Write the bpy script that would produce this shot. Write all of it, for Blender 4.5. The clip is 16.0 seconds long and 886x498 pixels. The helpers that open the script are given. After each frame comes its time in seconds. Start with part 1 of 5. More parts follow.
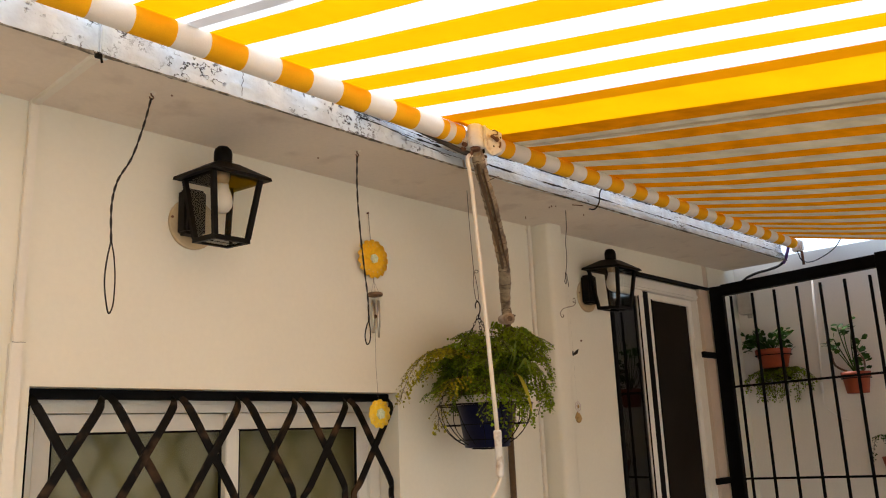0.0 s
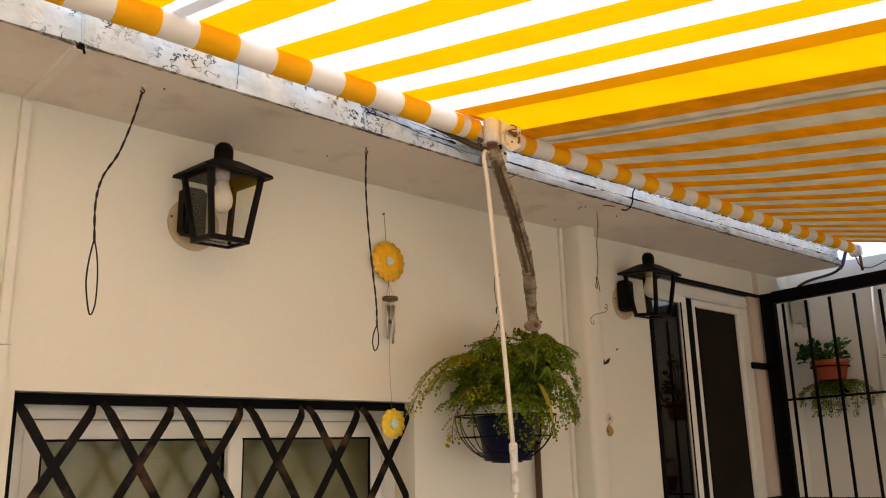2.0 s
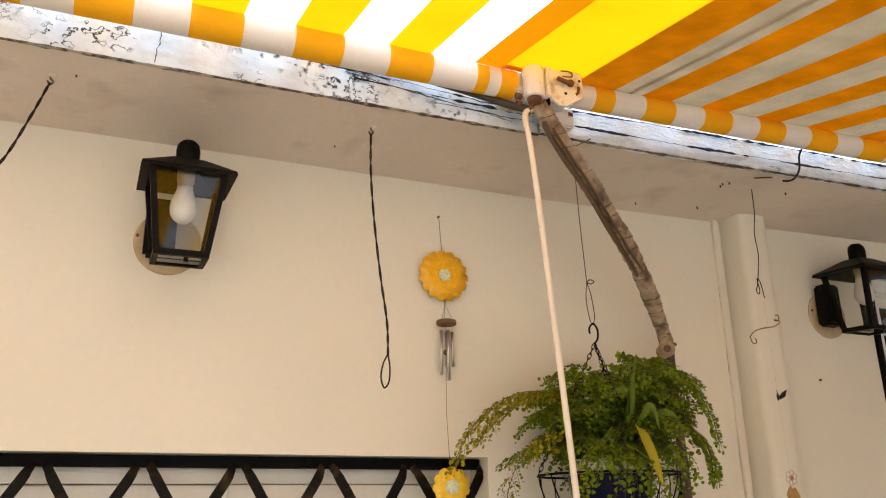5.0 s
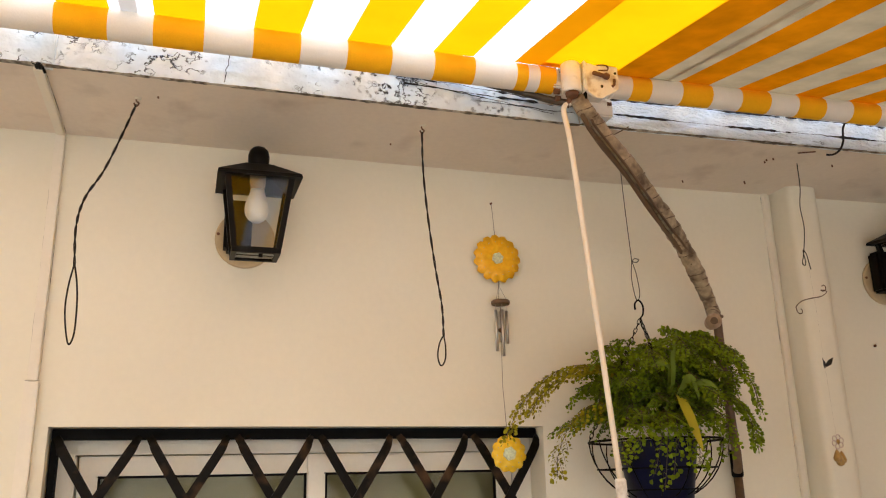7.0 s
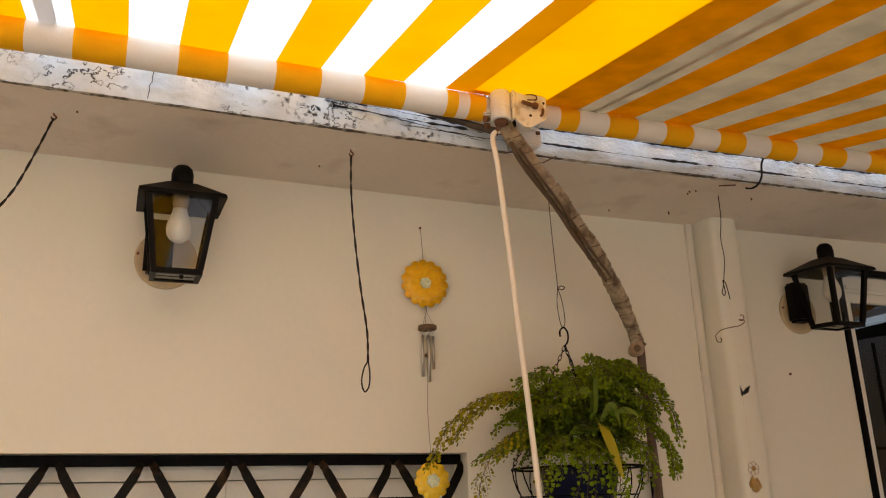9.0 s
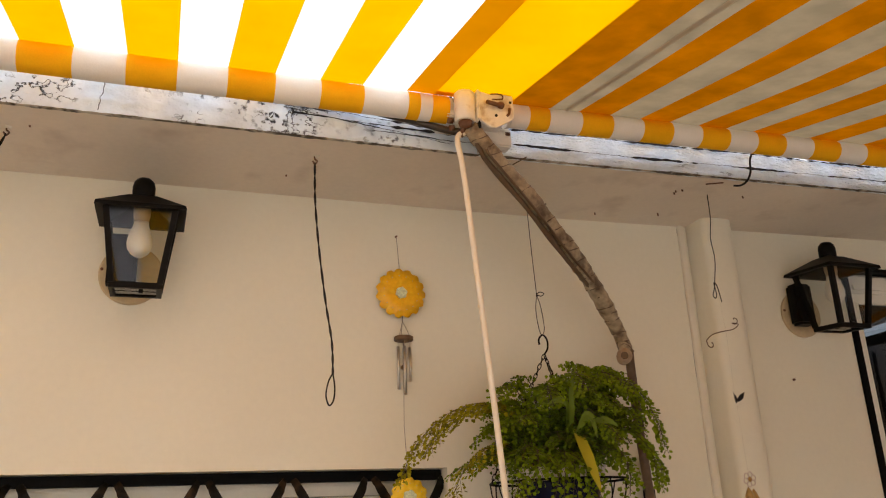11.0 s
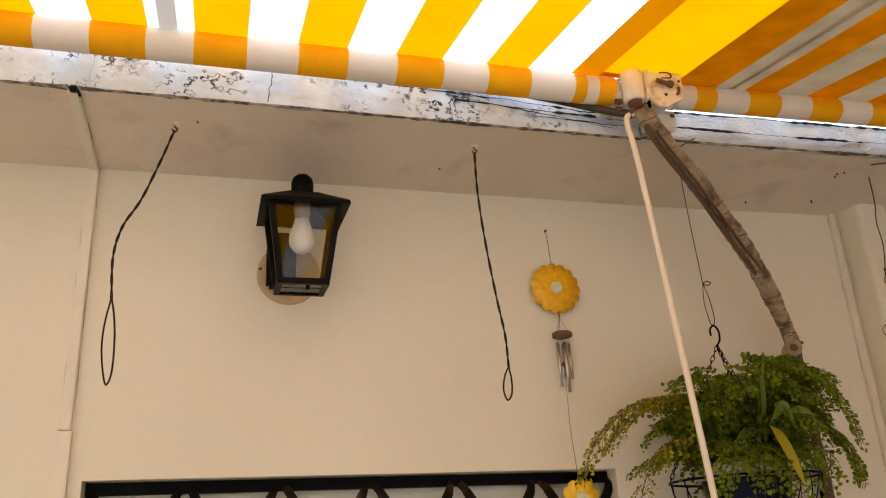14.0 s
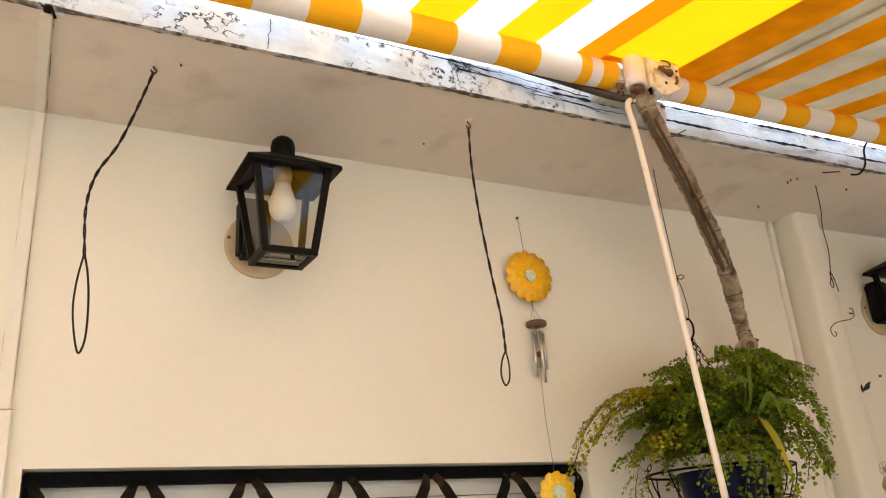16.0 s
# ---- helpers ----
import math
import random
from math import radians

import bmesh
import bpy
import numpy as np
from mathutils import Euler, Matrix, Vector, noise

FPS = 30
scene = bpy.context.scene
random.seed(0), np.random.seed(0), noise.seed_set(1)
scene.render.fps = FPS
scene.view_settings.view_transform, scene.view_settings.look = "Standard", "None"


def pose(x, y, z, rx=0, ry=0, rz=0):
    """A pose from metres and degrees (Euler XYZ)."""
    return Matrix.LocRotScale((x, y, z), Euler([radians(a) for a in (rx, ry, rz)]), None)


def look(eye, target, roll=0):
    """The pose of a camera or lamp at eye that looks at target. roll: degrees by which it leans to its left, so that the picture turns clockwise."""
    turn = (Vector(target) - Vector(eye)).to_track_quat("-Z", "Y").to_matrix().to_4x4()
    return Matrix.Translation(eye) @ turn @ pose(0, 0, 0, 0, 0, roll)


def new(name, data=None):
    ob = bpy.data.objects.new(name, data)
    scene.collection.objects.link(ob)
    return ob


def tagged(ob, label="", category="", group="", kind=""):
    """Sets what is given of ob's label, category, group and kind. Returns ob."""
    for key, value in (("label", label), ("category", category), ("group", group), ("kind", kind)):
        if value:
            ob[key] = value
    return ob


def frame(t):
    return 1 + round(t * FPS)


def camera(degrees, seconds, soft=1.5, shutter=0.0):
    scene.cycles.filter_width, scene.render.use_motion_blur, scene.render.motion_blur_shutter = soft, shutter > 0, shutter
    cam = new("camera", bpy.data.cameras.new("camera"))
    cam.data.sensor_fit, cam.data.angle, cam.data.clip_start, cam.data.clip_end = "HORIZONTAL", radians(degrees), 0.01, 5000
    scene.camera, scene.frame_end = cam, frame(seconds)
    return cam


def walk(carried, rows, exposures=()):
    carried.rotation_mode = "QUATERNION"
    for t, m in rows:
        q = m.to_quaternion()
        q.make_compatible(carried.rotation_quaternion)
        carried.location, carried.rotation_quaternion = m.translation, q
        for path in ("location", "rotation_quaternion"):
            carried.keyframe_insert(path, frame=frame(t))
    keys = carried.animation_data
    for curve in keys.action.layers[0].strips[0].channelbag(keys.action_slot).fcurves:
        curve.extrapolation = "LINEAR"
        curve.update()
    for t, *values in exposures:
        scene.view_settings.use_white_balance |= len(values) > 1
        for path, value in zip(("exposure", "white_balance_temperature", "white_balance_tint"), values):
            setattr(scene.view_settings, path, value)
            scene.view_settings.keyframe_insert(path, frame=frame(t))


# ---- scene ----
cam = camera(56.6, 16.0, soft=1.1)
PATH = [
    (0, (0.06, -0.039, 1.35), (1.491, 1.284, 1.801), -2.3),
    (0.5, (0.066, -0.035, 1.355), (1.499, 1.283, 1.811), -2.1),
    (1, (0.088, -0.029, 1.344), (1.537, 1.273, 1.798), -2.5),
    (1.5, (0.137, -0.032, 1.344), (1.536, 1.315, 1.82), -2.1),
    (2, (0.257, -0.039, 1.351), (1.583, 1.38, 1.83), -1.4),
    (2.5, (0.441, 0.053, 1.35), (1.708, 1.504, 1.888), -2.2),
    (3, (0.666, 0.144, 1.361), (1.886, 1.612, 1.959), -2.1),
    (3.5, (0.886, 0.143, 1.361), (1.897, 1.757, 1.971), -2.0),
    (4, (1.026, 0.163, 1.37), (1.853, 1.875, 1.988), -1.1),
    (4.2, (1.054, 0.18, 1.362), (1.866, 1.894, 1.998), -1.2),
    (6.3, (1.22, -0.002, 1.376), (1.828, 1.815, 1.948), -1.0),
    (6.5, (1.193, -0.024, 1.37), (1.814, 1.795, 1.924), -1.8),
    (7, (1.155, -0.039, 1.365), (1.72, 1.798, 1.918), -1.3),
    (7.5, (1.154, -0.056, 1.363), (1.663, 1.797, 1.917), -0.9),
    (8, (1.157, -0.046, 1.374), (1.733, 1.785, 1.936), -1.2),
    (8.5, (1.171, -0.04, 1.388), (1.873, 1.74, 1.972), -1.5),
    (9, (1.177, -0.041, 1.38), (1.886, 1.732, 1.975), -1.5),
    (9.2, (1.204, -0.049, 1.394), (1.915, 1.728, 1.975), -1.7),
    (11.3, (1.353, -0.016, 1.361), (1.978, 1.772, 2.001), -2.3),
    (11.5, (1.327, -0.003, 1.353), (1.981, 1.782, 1.976), -2.3),
    (12, (1.253, -0.011, 1.341), (1.92, 1.77, 1.962), -3.4),
    (12.5, (1.173, -0.005, 1.329), (1.863, 1.76, 1.968), -3.6),
    (13, (1.119, -0.002, 1.317), (1.683, 1.799, 1.98), -2.7),
    (13.5, (1.089, 0.042, 1.319), (1.619, 1.857, 1.971), -2.6),
    (14, (1.107, 0.147, 1.32), (1.624, 1.944, 2.029), -3.0),
    (14.5, (1.093, 0.26, 1.31), (1.608, 2.038, 2.068), -2.7),
    (15, (1.007, 0.327, 1.316), (1.686, 2.054, 2.062), -4.7),
    (15.5, (0.888, 0.359, 1.307), (1.685, 2.045, 2.029), -6.6),
    (16, (0.844, 0.381, 1.302), (1.708, 2.036, 2.019), -4.2),
]
walk(cam, [(t, look(eye, target, roll)) for t, eye, target, roll in PATH],
     exposures=[(0.0, 0.90, 6380, 10), (1.0, 0.90, 6420, 10), (2.0, 0.88, 6480, 10), (2.5, 0.86, 6510, 10), (3.0, 0.92, 6490, 10), (3.5, 1.00, 6350, 10), (4.2, 1.11, 6270, 10), (6.3, 1.41, 6240, 10), (6.5, 1.36, 6260, 10), (7.0, 1.15, 6340, 10), (7.5, 0.86, 6490, 9),
                (8.0, 0.71, 6690, 13), (8.5, 0.60, 6790, 13), (9.0, 0.70, 6770, 13), (11.5, 0.84, 6740, 13), (12.5, 0.84, 6780, 13), (13.0, 0.67, 6830, 13), (13.5, 0.80, 6730, 13), (14.5, 0.86, 6650, 13), (15.0, 1.06, 6430, 10), (15.5, 1.33, 6160, 9), (16.0, 1.35, 6130, 9)])

# ---- world and light ----
world = bpy.data.worlds.new("sky")
scene.world = world
world.use_nodes = True
wn = world.node_tree
sky = wn.nodes.new("ShaderNodeTexSky")
sky.sky_type, sky.sun_disc = "NISHITA", False
sky.sun_elevation, sky.sun_rotation = radians(58), radians(35)
sky.air_density, sky.dust_density = 1.2, 2.5
wn.links.new(sky.outputs[0], wn.nodes["Background"].inputs[0])
wn.nodes["Background"].inputs[1].default_value = 0.19
sun_data = bpy.data.lights.new("sun", "SUN")
sun_data.energy, sun_data.angle, sun_data.color = 3.8, radians(3), (1.0, 0.95, 0.87)
sun = new("sun", sun_data)
sun.matrix_world = look((2.0, 6.0, 9.0), (0.8, 2.0, 0.0))

# ---- materials ----
def mat(name, colour, rough=0.6, metal=0.0, vary=0.12, scale=6.0, fine=90.0, bump=0.15, stain=None, stain_at=(0.55, 0.75), stain_scale=3.0, by_object=0.0, spec=0.5):
    """Principled surface with broad and fine variation, optional stains of a second colour, and fine relief."""
    m = bpy.data.materials.new(name)
    m.use_nodes = True
    n, l = m.node_tree.nodes, m.node_tree.links
    b = n["Principled BSDF"]
    b.inputs["Roughness"].default_value, b.inputs["Metallic"].default_value = rough, metal
    b.inputs["Specular IOR Level"].default_value = spec
    geo = n.new("ShaderNodeNewGeometry")
    def noise_node(sc, detail=4.0):
        t = n.new("ShaderNodeTexNoise")
        t.inputs["Scale"].default_value, t.inputs["Detail"].default_value = sc, detail
        l.new(geo.outputs["Position"], t.inputs["Vector"])
        return t
    broad, small = noise_node(scale), noise_node(fine, 3.0)
    add = n.new("ShaderNodeMath")
    add.operation = "MULTIPLY_ADD"
    l.new(small.outputs[0], add.inputs[0])
    add.inputs[1].default_value = 0.5
    l.new(broad.outputs[0], add.inputs[2])
    ramp = n.new("ShaderNodeMapRange")
    l.new(add.outputs[0], ramp.inputs[0])
    ramp.inputs[1].default_value, ramp.inputs[2].default_value = 0.45, 1.05
    ramp.inputs[3].default_value, ramp.inputs[4].default_value = 1 - vary, 1 + vary
    value = ramp.outputs[0]
    if by_object:
        info = n.new("ShaderNodeObjectInfo")
        r = n.new("ShaderNodeMapRange")
        l.new(info.outputs["Random"], r.inputs[0])
        r.inputs[3].default_value, r.inputs[4].default_value = 1 - by_object, 1 + by_object
        mul = n.new("ShaderNodeMath")
        mul.operation = "MULTIPLY"
        l.new(value, mul.inputs[0]), l.new(r.outputs[0], mul.inputs[1])
        value = mul.outputs[0]
    scaled = n.new("ShaderNodeVectorMath")
    scaled.operation = "SCALE"
    scaled.inputs[0].default_value = colour
    l.new(value, scaled.inputs["Scale"])
    out = scaled.outputs[0]
    if stain:
        st = noise_node(stain_scale, 8.0)
        r = n.new("ShaderNodeMapRange")
        l.new(st.outputs[0], r.inputs[0])
        r.inputs[1].default_value, r.inputs[2].default_value = stain_at
        mix = n.new("ShaderNodeMix")
        mix.data_type = "RGBA"
        l.new(r.outputs[0], mix.inputs[0]), l.new(out, mix.inputs[6])
        mix.inputs[7].default_value = (*stain, 1)
        out = mix.outputs[2]
    l.new(out, b.inputs["Base Color"])
    if bump:
        bp = n.new("ShaderNodeBump")
        bp.inputs["Strength"].default_value, bp.inputs["Distance"].default_value = bump, 0.004
        l.new(add.outputs[0], bp.inputs["Height"])
        l.new(bp.outputs[0], b.inputs["Normal"])
    return m


def cloth(name, colour, through_colour, share, worn=0.0):
    """Woven awning cloth: part of the light passes through."""
    m = bpy.data.materials.new(name)
    m.use_nodes = True
    n, l = m.node_tree.nodes, m.node_tree.links
    n.remove(n["Principled BSDF"])
    geo = n.new("ShaderNodeNewGeometry")
    tex = n.new("ShaderNodeTexNoise")
    tex.inputs["Scale"].default_value, tex.inputs["Detail"].default_value = 5.0, 6.0
    l.new(geo.outputs["Position"], tex.inputs["Vector"])
    r = n.new("ShaderNodeMapRange")
    l.new(tex.outputs[0], r.inputs[0])
    r.inputs[1].default_value, r.inputs[2].default_value = 0.3, 0.7
    r.inputs[3].default_value, r.inputs[4].default_value = 0.9 - worn, 1.04 + worn
    tex.inputs["Scale"].default_value = 5.0 + 60 * worn
    sides = []
    for kind, c in (("ShaderNodeBsdfDiffuse", colour), ("ShaderNodeBsdfTranslucent", through_colour)):
        sc = n.new("ShaderNodeVectorMath")
        sc.operation = "SCALE"
        sc.inputs[0].default_value = c
        l.new(r.outputs[0], sc.inputs["Scale"])
        sh = n.new(kind)
        l.new(sc.outputs[0], sh.inputs["Color"])
        sides.append(sh)
    weave = n.new("ShaderNodeTexNoise")
    weave.inputs["Scale"].default_value = 400.0
    l.new(geo.outputs["Position"], weave.inputs["Vector"])
    bp = n.new("ShaderNodeBump")
    bp.inputs["Strength"].default_value, bp.inputs["Distance"].default_value = 0.15, 0.002
    l.new(weave.outputs[0], bp.inputs["Height"])
    l.new(bp.outputs[0], sides[0].inputs["Normal"])
    mix = n.new("ShaderNodeMixShader")
    mix.inputs[0].default_value = share
    l.new(sides[0].outputs[0], mix.inputs[1]), l.new(sides[1].outputs[0], mix.inputs[2])
    l.new(mix.outputs[0], n["Material Output"].inputs[0])
    return m


def glass(name, tint=(1, 1, 1), rough=0.02, mirror=0.045):
    m = bpy.data.materials.new(name)
    m.use_nodes = True
    n, l = m.node_tree.nodes, m.node_tree.links
    n.remove(n["Principled BSDF"])
    tr, gl = n.new("ShaderNodeBsdfTransparent"), n.new("ShaderNodeBsdfGlossy")
    tr.inputs[0].default_value = (*tint, 1)
    gl.inputs["Roughness"].default_value = rough
    lw = n.new("ShaderNodeLayerWeight")
    steep = n.new("ShaderNodeMath")
    steep.operation = "POWER"
    l.new(lw.outputs["Facing"], steep.inputs[0])
    steep.inputs[1].default_value = 5.0
    fr = n.new("ShaderNodeMath")
    fr.operation = "MULTIPLY_ADD"
    l.new(steep.outputs[0], fr.inputs[0])
    fr.inputs[1].default_value, fr.inputs[2].default_value = 0.9, mirror
    mix = n.new("ShaderNodeMixShader")
    l.new(fr.outputs[0], mix.inputs[0]), l.new(tr.outputs[0], mix.inputs[1]), l.new(gl.outputs[0], mix.inputs[2])
    l.new(mix.outputs[0], n["Material Output"].inputs[0])
    return m


def peeling(name, stretch, patch_at, grime_at, white=(0.8, 0.81, 0.82), metal=0.0, thin=(0.004, 0.014), crease=(3, 3, 6), fold=2.5):
    """White roof paint, flaked along winding lines, with dark grime in the cracks."""
    m = bpy.data.materials.new(name)
    m.use_nodes = True
    n, l = m.node_tree.nodes, m.node_tree.links
    b = n["Principled BSDF"]
    b.inputs["Roughness"].default_value, b.inputs["Metallic"].default_value = 0.5, metal
    geo = n.new("ShaderNodeNewGeometry")

    def tex(scale, detail, stretched=(1, 1, 1)):
        mp = n.new("ShaderNodeVectorMath")
        mp.operation = "MULTIPLY"
        l.new(geo.outputs["Position"], mp.inputs[0])
        mp.inputs[1].default_value = stretched
        t = n.new("ShaderNodeTexNoise")
        t.inputs["Scale"].default_value, t.inputs["Detail"].default_value = scale, detail
        l.new(mp.outputs[0], t.inputs["Vector"])
        return t.outputs[0]

    def between(value, lo, hi, a=0.0, c=1.0):
        r = n.new("ShaderNodeMapRange")
        l.new(value, r.inputs[0])
        for k, v in enumerate((lo, hi, a, c)):
            r.inputs[k + 1].default_value = v
        return r.outputs[0]

    def op(kind, p, q):
        o = n.new("ShaderNodeMath")
        o.operation = kind
        for k, v in enumerate((p, q)):
            if isinstance(v, float):
                o.inputs[k].default_value = v
            else:
                l.new(v, o.inputs[k])
        return o.outputs[0]

    flake = tex(9.0, 5.0, stretch)
    line = between(op("ABSOLUTE", op("SUBTRACT", flake, 0.52), 0.0), *thin, 1.0, 0.0)
    patch = between(tex(4.5, 4.0), *patch_at)
    fine = between(tex(60.0, 6.0), 0.55, 0.66)
    grime = op("MULTIPLY", fine, between(tex(3.7, 4.0, (1, 1, 2.5)), *grime_at))
    dirty = op("MAXIMUM", op("MULTIPLY", line, patch), grime)
    tone = between(tex(18.0, 6.0), 0.3, 0.7, 0.8, 1.05)
    base = n.new("ShaderNodeVectorMath")
    base.operation = "SCALE"
    base.inputs[0].default_value = white
    l.new(tone, base.inputs["Scale"])
    mix = n.new("ShaderNodeMix")
    mix.data_type = "RGBA"
    l.new(dirty, mix.inputs[0]), l.new(base.outputs[0], mix.inputs[6])
    mix.inputs[7].default_value = (0.03, 0.028, 0.024, 1)
    l.new(mix.outputs[2], b.inputs["Base Color"])
    bp = n.new("ShaderNodeBump")
    bp.inputs["Strength"].default_value, bp.inputs["Distance"].default_value = 0.9, 0.012
    folds = op("MULTIPLY", op("ABSOLUTE", op("SUBTRACT", tex(7.0, 5.0, crease), 0.5), 0.0), fold)
    l.new(op("SUBTRACT", op("ADD", folds, op("MULTIPLY", flake, 0.5)), op("MULTIPLY", dirty, 0.6)), bp.inputs["Height"])
    l.new(bp.outputs[0], b.inputs["Normal"])
    return m


WALL = mat("cream wall paint", (0.757, 0.724, 0.602), 0.85, vary=0.04, scale=2.5, fine=60, bump=0.12)
SOFFIT = mat("stained soffit paint", (0.75, 0.665, 0.56), 0.88, vary=0.07, scale=3, fine=70, bump=0.2, stain=(0.48, 0.385, 0.31), stain_at=(0.56, 0.9), stain_scale=7.0)
WHITEWALL = mat("white wall paint", (0.80, 0.765, 0.69), 0.85, vary=0.05, scale=1.5, bump=0.12)
PEEL = peeling("flaking white roof paint", (4.2, 4.2, 5.0), (0.50, 0.55), (0.54, 0.66), (0.86, 0.93, 0.95), 0.0, (0.008, 0.022), (3, 3, 4), 0.7)
MEMBRANE = peeling("wrinkled white membrane", (0.8, 1.0, 7.0), (0.58, 0.66), (0.60, 0.74), (0.86, 0.94, 0.98), 0.0, (0.006, 0.016), (4, 6, 11))
CONCRETE = mat("old concrete", (0.42, 0.39, 0.35), 0.9, vary=0.2, scale=8, bump=0.4)
TILE = mat("sandy floor tile", (0.45, 0.41, 0.35), 0.6, vary=0.15, scale=4, by_object=0.1)
GROUT = mat("grey grout", (0.35, 0.33, 0.3), 0.9)
DUCT = mat("painted plastic duct", (0.77, 0.725, 0.62), 0.6, vary=0.05)
BLACK = mat("black iron paint", (0.006, 0.006, 0.0065), 0.5, vary=0.3, scale=20, bump=0.12, spec=0.03)
IRON = mat("worn black iron strap", (0.008, 0.007, 0.006), 0.42, vary=0.4, scale=25, bump=0.2, stain=(0.07, 0.04, 0.021), stain_at=(0.52, 0.7), stain_scale=14, spec=0.07)
FRAME = mat("white window paint", (0.79, 0.765, 0.68), 0.5, vary=0.05, scale=8)
LAMP = mat("black lantern enamel", (0.007, 0.006, 0.0055), 0.45, vary=0.3, scale=30, bump=0.1, spec=0.06)
DISC = mat("cream lamp base", (0.5, 0.39, 0.23), 0.6, vary=0.12, scale=20)
BULB = mat("opal bulb", (0.78, 0.72, 0.62), 0.3, vary=0.02, bump=0)
SOCKET = mat("brownish socket", (0.42, 0.30, 0.18), 0.45, vary=0.05)
GLASS = glass("clear glass", (0.93, 0.95, 0.94))
DARKGLASS = glass("dark window glass", (0.3, 0.31, 0.32), 0.02, 0.06)
SCREEN = mat("dark brown insect screen", (0.019, 0.015, 0.011), 0.8, vary=0.3, scale=3, fine=400, spec=0.05)
DIMGLASS = glass("dusty window glass", (0.80, 0.79, 0.68), 0.2, 0.042)
YELLOW = cloth("yellow awning cloth", (0.85, 0.40, 0.01), (0.80, 0.365, 0.0), 0.5)
WHITE = cloth("white awning cloth", (0.8, 0.78, 0.74), (0.84, 0.845, 0.85), 0.53)
SEAM = cloth("doubled white cloth", (0.75, 0.72, 0.68), (0.62, 0.6, 0.58), 0.4)
# ORANGE, GREYCLOTH, GREYSEAM: yellow and white cloth with the awning's shade put in
ORANGE = cloth("yellow cloth in painted shade", (0.68, 0.24, 0.003), (0.62, 0.19, 0.0), 0.108, 0.12)
HEM = cloth("doubled yellow hem", (0.78, 0.30, 0.005), (0.72, 0.26, 0.0), 0.27)
GREYCLOTH = cloth("white cloth in painted shade", (0.56, 0.48, 0.33), (0.5, 0.42, 0.27), 0.103, 0.1)
GREYSEAM = cloth("seam cloth in painted shade", (0.70, 0.60, 0.44), (0.6, 0.5, 0.36), 0.15)
ROLLY = mat("rolled yellow cloth", (0.90, 0.45, 0.01), 0.85, vary=0.08, scale=15, fine=300, spec=0.1)
ROLLW = mat("rolled white cloth", (0.82, 0.77, 0.69), 0.85, vary=0.06, scale=15, fine=300, spec=0.1)
PLASTIC = mat("aged white plastic", (0.8, 0.765, 0.7), 0.4, vary=0.08, scale=20, stain=(0.36, 0.25, 0.14), stain_at=(0.54, 0.76), stain_scale=28)
ROD = mat("ivory rod", (0.78, 0.7, 0.57), 0.4, vary=0.05)
RUST = mat("rusty steel", (0.14, 0.06, 0.03), 0.75, vary=0.4, scale=40, bump=0.4)
TAPE = mat("grey wrapping tape", (0.38, 0.30, 0.195), 0.6, vary=0.3, scale=45, bump=0.8, stain=(0.10, 0.065, 0.04), stain_at=(0.47, 0.68), stain_scale=24)
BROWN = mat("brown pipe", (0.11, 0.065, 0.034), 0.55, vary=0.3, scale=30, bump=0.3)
CABLE = mat("dark brown cable", (0.045, 0.03, 0.018), 0.5, vary=0.3, scale=40)
WIRE = mat("twisted black wire", (0.012, 0.010, 0.009), 0.55, vary=0.3, scale=60, spec=0.2)
THREAD = mat("thin grey thread", (0.25, 0.22, 0.18), 0.7)
PURPLE = mat("violet cable", (0.10, 0.05, 0.22), 0.5)
SUNF = mat("yellow painted flower", (0.83, 0.43, 0.006), 0.35, vary=0.14, scale=60, stain=(0.9, 0.56, 0.02), stain_at=(0.5, 0.75), stain_scale=70)
PALEF = mat("pale yellow flower", (0.86, 0.55, 0.015), 0.35, vary=0.14, scale=60, stain=(0.88, 0.68, 0.1), stain_at=(0.5, 0.75), stain_scale=60)
SUNC = mat("pale flower centre", (0.62, 0.66, 0.46), 0.5, vary=0.3, scale=200)
GRIME_SHADE = mat("black grime and hole shade", (0.022, 0.02, 0.017), 0.95, vary=0.5, scale=60, fine=300, bump=0.4)
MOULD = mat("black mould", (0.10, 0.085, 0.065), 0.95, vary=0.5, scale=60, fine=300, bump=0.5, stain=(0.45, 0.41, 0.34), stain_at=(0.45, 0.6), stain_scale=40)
WOOD = mat("dark wood", (0.12, 0.065, 0.03), 0.5, vary=0.3, scale=40)
STEEL = mat("brushed steel tube", (0.55, 0.52, 0.47), 0.3, metal=0.9, vary=0.1)
BLUE = mat("dark blue glazed pot", (0.002, 0.0035, 0.028), 0.4, vary=0.3, scale=20, spec=0.2)
POTRIM = mat("pale pot rim", (0.5, 0.47, 0.4), 0.5, vary=0.15, scale=15)
SOIL = mat("potting soil", (0.035, 0.025, 0.018), 0.95, vary=0.4, scale=60, bump=0.6)
TERRA = mat("terracotta plastic pot", (0.33, 0.06, 0.02), 0.55, vary=0.12, scale=20)
CURTAIN = mat("beige curtain", (0.44, 0.43, 0.31), 0.9, vary=0.1, scale=4)
DRAPE = mat("brown curtain", (0.17, 0.125, 0.085), 0.9, vary=0.15, scale=4)
# dimness of the rooms is put into this plaster colour
ROOM = mat("room plaster with dimness in its grey", (0.35, 0.33, 0.3), 0.9)
PINK = mat("bare pinkish plaster", (0.62, 0.50, 0.38), 0.88, vary=0.08, scale=6)
BELL = mat("amber shell", (0.4, 0.24, 0.07), 0.35, vary=0.3, scale=120)
PETAL = mat("pale wire petals", (0.55, 0.45, 0.4), 0.5)


